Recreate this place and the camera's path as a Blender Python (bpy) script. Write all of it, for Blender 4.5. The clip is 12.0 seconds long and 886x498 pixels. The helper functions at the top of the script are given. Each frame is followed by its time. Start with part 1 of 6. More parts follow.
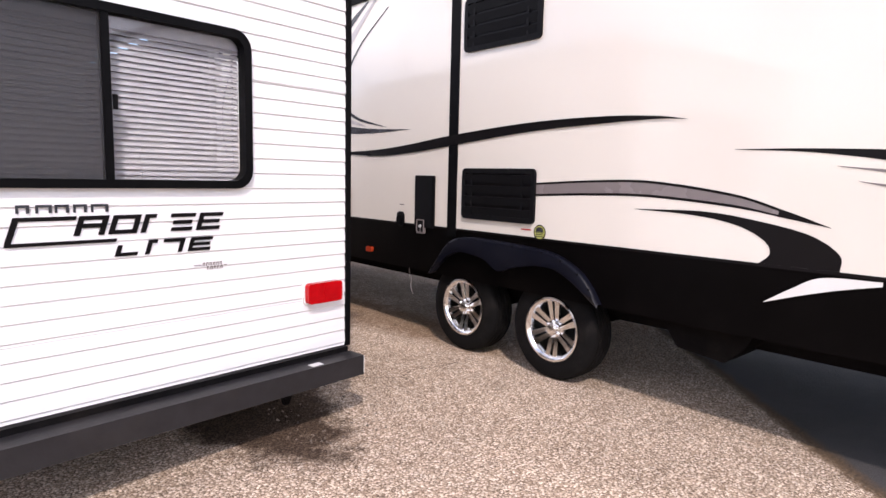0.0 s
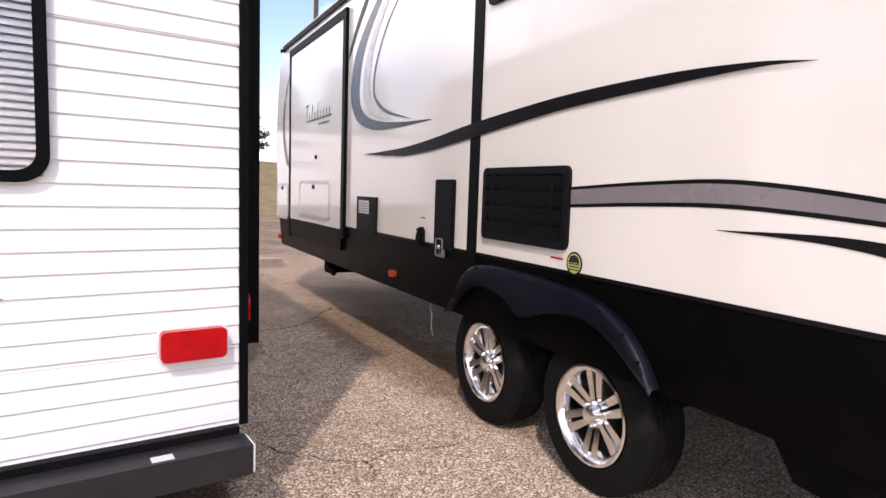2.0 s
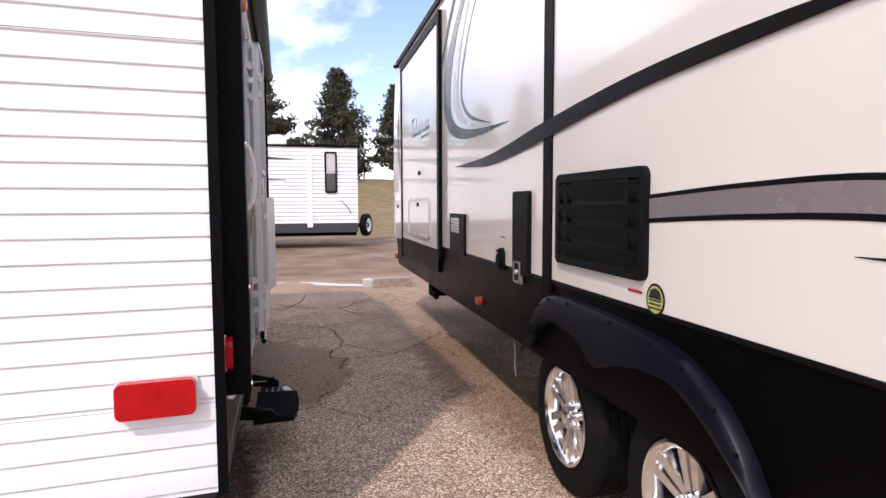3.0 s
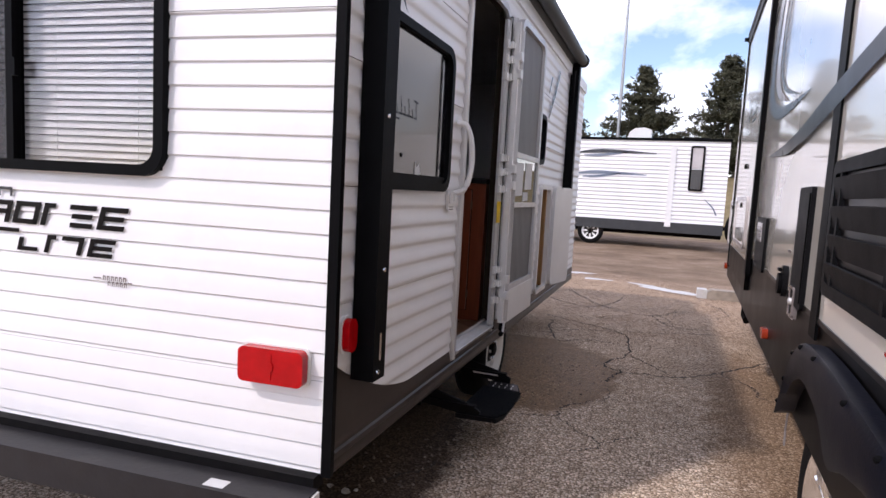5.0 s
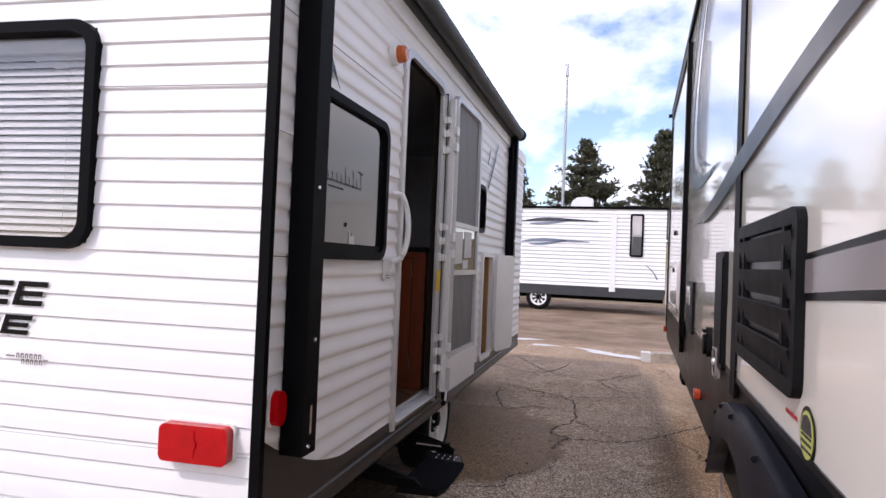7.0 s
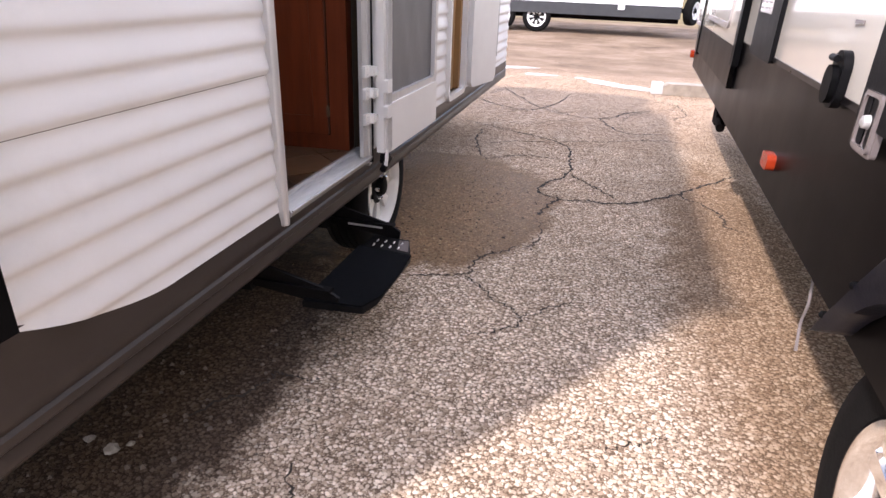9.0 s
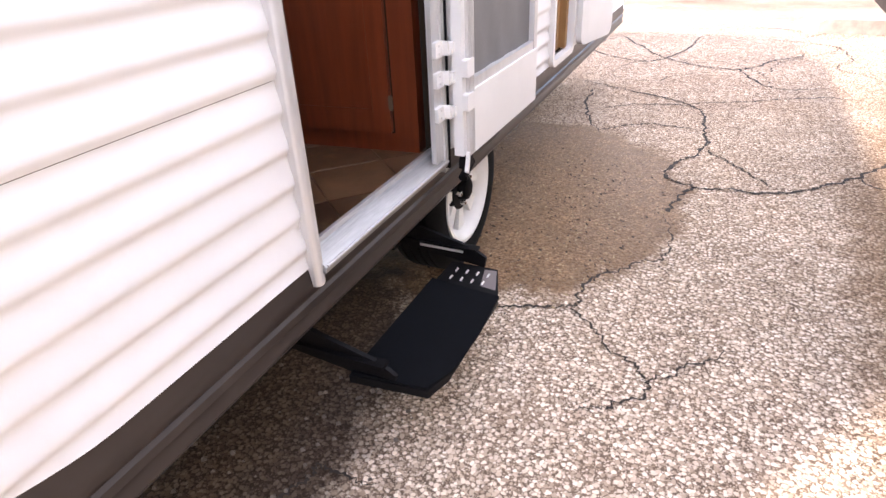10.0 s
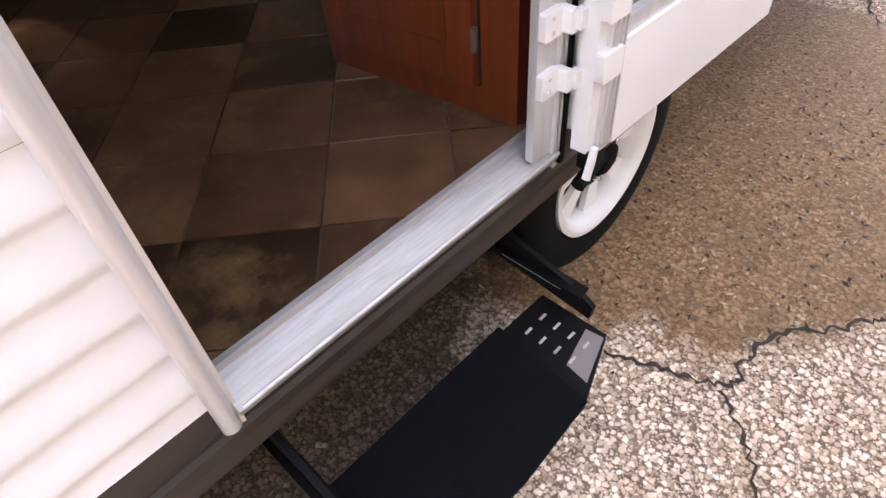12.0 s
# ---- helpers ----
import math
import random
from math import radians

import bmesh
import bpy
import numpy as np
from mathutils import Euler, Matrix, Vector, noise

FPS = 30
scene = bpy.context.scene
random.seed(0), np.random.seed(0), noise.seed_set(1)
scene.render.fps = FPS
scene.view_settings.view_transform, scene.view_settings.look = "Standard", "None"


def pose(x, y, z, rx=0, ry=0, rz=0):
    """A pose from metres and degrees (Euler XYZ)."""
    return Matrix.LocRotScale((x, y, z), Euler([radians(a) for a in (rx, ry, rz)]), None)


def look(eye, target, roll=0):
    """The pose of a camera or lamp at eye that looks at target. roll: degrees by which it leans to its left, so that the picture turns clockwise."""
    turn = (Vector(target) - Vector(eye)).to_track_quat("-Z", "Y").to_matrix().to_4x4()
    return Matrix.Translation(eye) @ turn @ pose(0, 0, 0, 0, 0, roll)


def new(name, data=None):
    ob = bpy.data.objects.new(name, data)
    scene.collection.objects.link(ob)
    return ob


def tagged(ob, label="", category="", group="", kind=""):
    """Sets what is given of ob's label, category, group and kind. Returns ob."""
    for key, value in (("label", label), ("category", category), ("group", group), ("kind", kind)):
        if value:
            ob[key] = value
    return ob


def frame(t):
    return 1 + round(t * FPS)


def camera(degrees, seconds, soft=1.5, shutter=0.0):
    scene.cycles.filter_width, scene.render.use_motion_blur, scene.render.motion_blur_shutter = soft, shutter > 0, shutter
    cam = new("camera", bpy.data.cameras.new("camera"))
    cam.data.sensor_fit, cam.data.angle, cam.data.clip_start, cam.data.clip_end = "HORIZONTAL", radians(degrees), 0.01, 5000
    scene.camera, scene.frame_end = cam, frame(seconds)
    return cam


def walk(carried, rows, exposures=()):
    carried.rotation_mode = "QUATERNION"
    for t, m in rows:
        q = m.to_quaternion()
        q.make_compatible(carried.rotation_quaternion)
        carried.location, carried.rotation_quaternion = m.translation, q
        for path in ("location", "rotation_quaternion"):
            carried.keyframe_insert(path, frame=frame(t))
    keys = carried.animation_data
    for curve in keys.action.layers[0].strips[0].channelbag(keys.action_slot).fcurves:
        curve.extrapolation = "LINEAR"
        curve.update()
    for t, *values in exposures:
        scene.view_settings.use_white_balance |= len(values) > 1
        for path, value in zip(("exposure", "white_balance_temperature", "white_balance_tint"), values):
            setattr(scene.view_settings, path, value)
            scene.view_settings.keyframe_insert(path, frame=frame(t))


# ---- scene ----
cam = camera(72.6, 12.0)
PATH = [
    (0, (-0.042, 0.015, 1.358), (1.315, 1.465, 1.123), 1.3),
    (0.5, (0.296, 0.142, 1.326), (1.632, 1.623, 1.177), 3.6),
    (1, (0.682, 0.229, 1.314), (2.023, 1.706, 1.169), 2.0),
    (1.5, (1.073, 0.343, 1.323), (2.149, 2.017, 1.127), 0.7),
    (2, (1.412, 0.537, 1.301), (2.393, 2.269, 1.11), 1.9),
    (2.5, (1.751, 0.701, 1.291), (2.6, 2.503, 1.114), 0.6),
    (2.7, (1.894, 0.765, 1.309), (2.59, 2.631, 1.133), 0.1),
    (4.3, (2.636, 1.239, 1.316), (2.389, 3.222, 1.218), 3.0),
    (4.5, (2.696, 1.269, 1.314), (2.274, 3.22, 1.196), 3.4),
    (5, (2.791, 1.285, 1.293), (2.091, 3.149, 1.098), 3.1),
    (5.5, (2.825, 1.273, 1.299), (2.067, 3.118, 1.152), 3.1),
    (6, (2.834, 1.226, 1.34), (2.019, 3.044, 1.502), 2.9),
    (6.5, (2.856, 1.211, 1.337), (2.097, 3.05, 1.538), 1.5),
    (6.7, (2.871, 1.223, 1.32), (2.231, 3.112, 1.466), 1.9),
    (8.3, (2.788, 1.98, 1.239), (2.322, 3.893, 0.889), 2.2),
    (8.5, (2.782, 2.134, 1.217), (2.309, 4.025, 0.768), 2.5),
    (9, (2.748, 2.466, 1.177), (2.283, 4.23, 0.358), 2.2),
    (9.5, (2.653, 2.792, 1.18), (2.113, 4.519, 0.329), 1.8),
    (10, (2.585, 3.082, 1.176), (1.83, 4.656, 0.201), -2.5),
    (10.5, (2.542, 3.343, 1.202), (1.64, 4.825, 0.207), -1.8),
    (11, (2.442, 3.539, 1.208), (1.439, 4.933, 0.183), -0.6),
    (11.5, (2.355, 3.712, 1.19), (1.428, 4.947, -0.08), -0.8),
    (12, (2.35, 3.909, 1.171), (1.311, 4.847, -0.257), -5.6),
]
EXPOSURE = [(0.0, 0.76, 6800, 22), (2.7, 0.72, 6750, 22), (4.3, 0.54, 6600, 21), (6.7, 0.58, 6500, 20), (8.3, 0.76, 6650, 24), (8.6, 1.12, 6650, 23), (9.0, 1.68, 6650, 21), (9.5, 2.26, 6650, 22), (10.0, 2.54, 6650, 20), (11.0, 2.60, 6650, 19), (12.0, 2.56, 6750, 20)]
walk(cam, [(t, look(eye, target, roll)) for t, eye, target, roll in PATH], EXPOSURE)

# ---- world, sun ----
SUN_FROM = Vector((-0.569 * 0.682, -0.822 * 0.682, 0.731))
world = bpy.data.worlds.new("sky")
scene.world = world
world.use_nodes = True
wn, wl = world.node_tree.nodes, world.node_tree.links
for n in list(wn):
    wn.remove(n)
w_out, w_bg = wn.new("ShaderNodeOutputWorld"), wn.new("ShaderNodeBackground")
w_sky = wn.new("ShaderNodeTexSky")
w_sky.sky_type, w_sky.sun_disc = "NISHITA", False
w_sky.sun_elevation, w_sky.sun_rotation = radians(47), radians(214.7)
w_sky.air_density, w_sky.dust_density, w_sky.ozone_density = 1.0, 0.7, 2.0
w_co, w_map = wn.new("ShaderNodeTexCoord"), wn.new("ShaderNodeMapping")
w_map.inputs["Scale"].default_value = (1.0, 1.0, 1.9)
w_map.inputs["Location"].default_value = (0.35, 0.1, 0.2)
w_no = wn.new("ShaderNodeTexNoise")
w_no.inputs["Scale"].default_value, w_no.inputs["Detail"].default_value = 2.3, 9.0
w_no.inputs["Roughness"].default_value, w_no.inputs["Distortion"].default_value = 0.55, 0.15
w_ra = wn.new("ShaderNodeValToRGB")
w_ra.color_ramp.elements[0].position, w_ra.color_ramp.elements[1].position = 0.445, 0.63
w_mix = wn.new("ShaderNodeMix")
w_mix.data_type = "RGBA"
w_mix.inputs[7].default_value = (10.5, 10.7, 11.2, 1)
wl.new(w_co.outputs["Generated"], w_map.inputs["Vector"])
wl.new(w_map.outputs["Vector"], w_no.inputs["Vector"])
wl.new(w_no.outputs["Fac"], w_ra.inputs["Fac"])
wl.new(w_ra.outputs["Color"], w_mix.inputs[0])
wl.new(w_sky.outputs["Color"], w_mix.inputs[6])
wl.new(w_mix.outputs[2], w_bg.inputs["Color"])
w_bg.inputs["Strength"].default_value = 0.15
wl.new(w_bg.outputs["Background"], w_out.inputs["Surface"])

sun_data = bpy.data.lights.new("sun", "SUN")
sun_data.energy, sun_data.angle, sun_data.color = 1.55, radians(2.2), (1.0, 0.96, 0.90)
sun = new("sun", sun_data)
sun.matrix_world = look((0, 0, 30), Vector((0, 0, 30)) - SUN_FROM)


# ---- materials ----
def mat(name, color, rough=0.5, metal=0.0, vary=0.06, scale=6.0, bump=0.0, bump_scale=60.0, coat=0.0, dirt=None, dirt_amount=0.0,
        dirt_scale=2.0, alpha=1.0, transmission=0.0, ior=1.5, island=0.0, stretch=(1, 1, 1), spec=0.5):
    m = bpy.data.materials.new(name)
    m.use_nodes = True
    n, l = m.node_tree.nodes, m.node_tree.links
    p = n["Principled BSDF"]
    p.inputs["Roughness"].default_value, p.inputs["Metallic"].default_value = rough, metal
    p.inputs["Coat Weight"].default_value, p.inputs["Coat Roughness"].default_value = coat, 0.04
    p.inputs["Transmission Weight"].default_value, p.inputs["IOR"].default_value, p.inputs["Alpha"].default_value = transmission, ior, alpha
    p.inputs["Base Color"].default_value, p.inputs["Specular IOR Level"].default_value = (*color, 1), spec
    if vary or dirt or bump or island:
        tc, mp = n.new("ShaderNodeTexCoord"), n.new("ShaderNodeMapping")
        mp.inputs["Scale"].default_value = stretch
        l.new(tc.outputs["Object"], mp.inputs["Vector"])
    if vary or dirt or island:
        a = n.new("ShaderNodeTexNoise")
        a.inputs["Scale"].default_value, a.inputs["Detail"].default_value = scale, 8.0
        l.new(mp.outputs["Vector"], a.inputs["Vector"])
        hs = n.new("ShaderNodeHueSaturation")
        hs.inputs["Color"].default_value = (*color, 1)
        mr = n.new("ShaderNodeMapRange")
        mr.inputs["From Min"].default_value, mr.inputs["From Max"].default_value = 0.3, 0.7
        mr.inputs["To Min"].default_value, mr.inputs["To Max"].default_value = 1 - vary, 1 + vary
        l.new(a.outputs["Fac"], mr.inputs["Value"])
        value = mr.outputs["Result"]
        if island:
            oi, m2 = n.new("ShaderNodeObjectInfo"), n.new("ShaderNodeMapRange")
            m2.inputs["To Min"].default_value, m2.inputs["To Max"].default_value = 1 - island, 1 + island
            l.new(oi.outputs["Random"], m2.inputs["Value"])
            shift = n.new("ShaderNodeVectorMath")
            shift.operation = "SCALE"
            shift.inputs[0].default_value = (31, 17, 23)
            l.new(oi.outputs["Random"], shift.inputs["Scale"]), l.new(shift.outputs["Vector"], mp.inputs["Location"])
            mu = n.new("ShaderNodeMath")
            mu.operation = "MULTIPLY"
            l.new(value, mu.inputs[0]), l.new(m2.outputs["Result"], mu.inputs[1])
            value = mu.outputs[0]
        l.new(value, hs.inputs["Value"])
        color_out = hs.outputs["Color"]
        r2 = n.new("ShaderNodeMapRange")
        r2.inputs["To Min"].default_value, r2.inputs["To Max"].default_value = max(0.0, rough - 0.08), min(1.0, rough + 0.08)
        l.new(a.outputs["Fac"], r2.inputs["Value"]), l.new(r2.outputs["Result"], p.inputs["Roughness"])
        if dirt:
            d, dr, mx = n.new("ShaderNodeTexNoise"), n.new("ShaderNodeValToRGB"), n.new("ShaderNodeMix")
            d.inputs["Scale"].default_value, d.inputs["Detail"].default_value, d.inputs["Roughness"].default_value = dirt_scale, 10.0, 0.7
            l.new(mp.outputs["Vector"], d.inputs["Vector"])
            dr.color_ramp.elements[0].position, dr.color_ramp.elements[1].position = 0.52, 0.8
            dr.color_ramp.elements[1].color = (dirt_amount, dirt_amount, dirt_amount, 1)
            l.new(d.outputs["Fac"], dr.inputs["Fac"])
            mx.data_type = "RGBA"
            mx.inputs[7].default_value = (*dirt, 1)
            l.new(dr.outputs["Color"], mx.inputs[0]), l.new(color_out, mx.inputs[6])
            color_out = mx.outputs[2]
        l.new(color_out, p.inputs["Base Color"])
    if bump:
        b, bn = n.new("ShaderNodeTexNoise"), n.new("ShaderNodeBump")
        b.inputs["Scale"].default_value, b.inputs["Detail"].default_value = bump_scale, 6.0
        l.new(mp.outputs["Vector"], b.inputs["Vector"])
        bn.inputs["Strength"].default_value, bn.inputs["Distance"].default_value = bump, 0.01
        l.new(b.outputs["Fac"], bn.inputs["Height"]), l.new(bn.outputs["Normal"], p.inputs["Normal"])
    return m


GREY = (0.35, 0.31, 0.27)
M_SIDING = mat("white_painted_aluminium", (0.80, 0.79, 0.79), 0.38, 0, 0.03, 3, 0.04, 14, dirt=(0.45, 0.42, 0.38), dirt_amount=0.25, dirt_scale=1.6)
M_WHITE = mat("white_plastic", (0.78, 0.77, 0.75), 0.4, 0, 0.04, 8, dirt=GREY, dirt_amount=0.25)
M_CREAM = mat("cream_gelcoat", (0.80, 0.745, 0.66), 0.16, 0, 0.015, 1.2, 0.012, 3.0, coat=0.6)
M_BLACKGEL = mat("black_gelcoat", (0.0025, 0.002, 0.002), 0.34, 0, 0.2, 4, 0.02, 12, dirt=(0.02, 0.016, 0.013), dirt_amount=0.12, spec=0.04)
M_SKIRT = mat("taupe_painted_metal", (0.038, 0.029, 0.025), 0.38, 0, 0.1, 5, 0.03, 20, dirt=(0.09, 0.07, 0.055), dirt_amount=0.3, spec=0.3)
M_TRIM = mat("black_trim", (0.003, 0.003, 0.0035), 0.5, 0, 0.2, 10, 0.05, 60, dirt=(0.025, 0.023, 0.022), dirt_amount=0.12, spec=0.06)
M_PLASTIC = mat("charcoal_plastic", (0.006, 0.006, 0.007), 0.5, 0, 0.15, 14, 0.06, 160, spec=0.09)
M_FENDER = mat("moulded_black_plastic", (0.004, 0.0045, 0.009), 0.36, 0, 0.2, 6, 0.05, 90, dirt=(0.03, 0.027, 0.025), dirt_amount=0.15, spec=0.14)
M_RUBBER = mat("tyre_rubber", (0.006, 0.0055, 0.0055), 0.85, 0, 0.2, 10, 0.12, 120, dirt=(0.035, 0.03, 0.026), dirt_amount=0.4, dirt_scale=5, spec=0.12)
M_ALLOY = mat("polished_alloy", (0.86, 0.85, 0.84), 0.13, 1.0, 0.04, 8)
M_BRAKE = mat("dark_brake_steel", (0.02, 0.018, 0.016), 0.6, 0.3, 0.2, 20)
M_ALU = mat("satin_aluminium", (0.62, 0.61, 0.60), 0.4, 0.45, 0.08, 9, 0.05, 80, dirt=(0.3, 0.28, 0.26), dirt_amount=0.25, stretch=(9, 9, 0.4))
M_SILL = mat("scuffed_aluminium_sill", (0.42, 0.415, 0.41), 0.45, 0.45, 0.15, 24, 0.12, 70, dirt=(0.10, 0.08, 0.065), dirt_amount=0.75, dirt_scale=3, stretch=(0.8, 9, 9))
M_STEEL = mat("black_steel", (0.0045, 0.004, 0.0045), 0.55, 0.0, 0.25, 16, 0.1, 90, dirt=(0.03, 0.022, 0.017), dirt_amount=0.3, spec=0.1)
M_GRIP = mat("gritty_black_mat", (0.0045, 0.005, 0.0065), 0.9, 0, 0.2, 30, 0.5, 420, dirt=(0.03, 0.026, 0.023), dirt_amount=0.3, spec=0.08)
M_CHASSIS = mat("dark_chassis_steel", (0.006, 0.005, 0.005), 0.85, 0.0, 0.25, 6, 0.1, 40, dirt=(0.03, 0.024, 0.018), dirt_amount=0.3, spec=0.03)
M_RED = mat("red_lens", (0.44, 0.004, 0.006), 0.16, 0, 0.12, 30, 0.12, 190, coat=0.1, spec=0.25)
M_AMBER = mat("amber_lens", (0.55, 0.11, 0.01), 0.16, 0, 0.1, 40, 0.1, 150, coat=0.5)
M_ORANGE = mat("orange_lens", (0.34, 0.035, 0.01), 0.2, 0, 0.1, 40, 0.1, 150)
M_GLASS = mat("clear_glass", (0.93, 0.94, 0.94), 0.0, 0, 0, transmission=1.0, ior=1.45)
M_TINT = mat("tinted_glass", (0.012, 0.012, 0.014), 0.02, 0, 0.0, ior=2.3)
M_SCREEN = mat("dark_insect_mesh", (0.04, 0.04, 0.045), 0.7, 0, 0.1, 60, alpha=0.50)
M_DOORMESH = mat("grey_door_mesh", (0.16, 0.155, 0.155), 0.6, 0, 0.12, 5, 0.1, 300, stretch=(1, 1, 0.5))
M_BLIND = mat("pale_blind_slat", (0.36, 0.355, 0.39), 0.5, 0, 0.03, 20)
M_DECALBLACK = mat("black_vinyl", (0.006, 0.005, 0.0055), 0.3, 0, 0.1, 5, spec=0.12)
M_BUMPER = mat("dark_painted_steel", (0.018, 0.017, 0.019), 0.42, 0, 0.2, 12, 0.08, 60, dirt=(0.06, 0.05, 0.04), dirt_amount=0.3, spec=0.3)
M_DECALGREY = mat("grey_vinyl", (0.20, 0.172, 0.168), 0.26, 0, 0.06, 2, coat=0.2)
M_DECALLIGHT = mat("silver_vinyl", (0.52, 0.48, 0.47), 0.26, 0, 0.1, 3, coat=0.3)
M_DECALBLUE = mat("blue_grey_vinyl", (0.16, 0.19, 0.25), 0.26, 0, 0.1, 2, coat=0.3)
M_FARSKIRT = mat("charcoal_skirt_metal", (0.045, 0.046, 0.048), 0.4, 0, 0.1, 5, 0.03, 20, dirt=(0.09, 0.08, 0.07), dirt_amount=0.3, spec=0.3)
M_DECALSLATE = mat("slate_vinyl", (0.026, 0.027, 0.034), 0.26, 0, 0.1, 2, coat=0.12)
M_DECALWHITE = mat("white_vinyl", (0.78, 0.76, 0.73), 0.3, 0, 0.03, 5)
M_WOOD = mat("reddish_cabinet_wood", (0.145, 0.030, 0.009), 0.36, 0, 0.22, 5, 0.04, 30, stretch=(9, 9, 0.7))
M_PINE = mat("pale_timber", (0.34, 0.18, 0.065), 0.6, 0, 0.15, 5, stretch=(8, 8, 0.7))
M_INNER = mat("brown_wall_panel", (0.030, 0.021, 0.015), 0.8, 0, 0.08, 6, spec=0.1)
M_TILE = mat("slate_look_vinyl_tile", (0.074, 0.039, 0.020), 0.32, 0, 0.40, 11, 0.05, 40, dirt=(0.26, 0.165, 0.075), dirt_amount=0.9, dirt_scale=5, island=0.65)
M_GROUT = mat("tile_joint", (0.11, 0.08, 0.055), 0.7, 0, 0.1, 20)
M_YELLOW = mat("yellow_label", (0.80, 0.52, 0.01), 0.5, 0, 0.05, 10)
M_PAPER = mat("white_paper", (0.62, 0.62, 0.61), 0.7, 0, 0.04, 10)
M_GREEN = mat("lime_label", (0.42, 0.43, 0.11), 0.5, 0, 0.05, 10)
M_ROOF = mat("white_roof_membrane", (0.6, 0.6, 0.58), 0.7, 0, 0.1, 3, 0.1, 20)
M_ROLLER = mat("dark_green_black_awning_cloth", (0.022, 0.026, 0.024), 0.55, 0, 0.2, 6, 0.08, 50, stretch=(0.3, 4, 4))
M_BARK = mat("grey_brown_bark", (0.09, 0.068, 0.05), 0.9, 0, 0.3, 6, 0.5, 12, stretch=(4, 4, 0.8))
M_NEEDLES = mat("dark_pine_needles", (0.058, 0.058, 0.032), 0.8, 0, 0.5, 0.9)
M_TWIG = mat("bare_grey_twigs", (0.22, 0.19, 0.17), 0.9, 0, 0.2, 2)
M_POLE = mat("galvanised_steel", (0.42, 0.43, 0.44), 0.45, 0.7, 0.08, 4)
M_CABLE = mat("black_cable", (0.03, 0.03, 0.035), 0.6, 0, 0)
M_CONCRETE = mat("weathered_concrete", (0.33, 0.28, 0.23), 0.9, 0, 0.2, 9, 0.3, 50, dirt=(0.12, 0.09, 0.06), dirt_amount=0.6)
M_LOOSE = mat("dusty_stone_chips", (0.13, 0.10, 0.078), 0.9, 0, 0.4, 30, 0.2, 60)
M_SCRAP = mat("dirty_paper", (0.30, 0.27, 0.24), 0.85, 0, 0.3, 40)
M_LITTER = mat("dead_leaf_bits", (0.36, 0.26, 0.15), 0.8, 0, 0.4, 60)
M_PAINT = mat("chipped_white_paint", (0.56, 0.55, 0.54), 0.7, 0, 0.08, 12, 0.2, 60, dirt=(0.3, 0.24, 0.18), dirt_amount=0.7, dirt_scale=4)
M_CRACK = mat("crack_filled_with_dirt", (0.034, 0.025, 0.018), 0.95, 0, 0.3, 30, 0.3, 100)


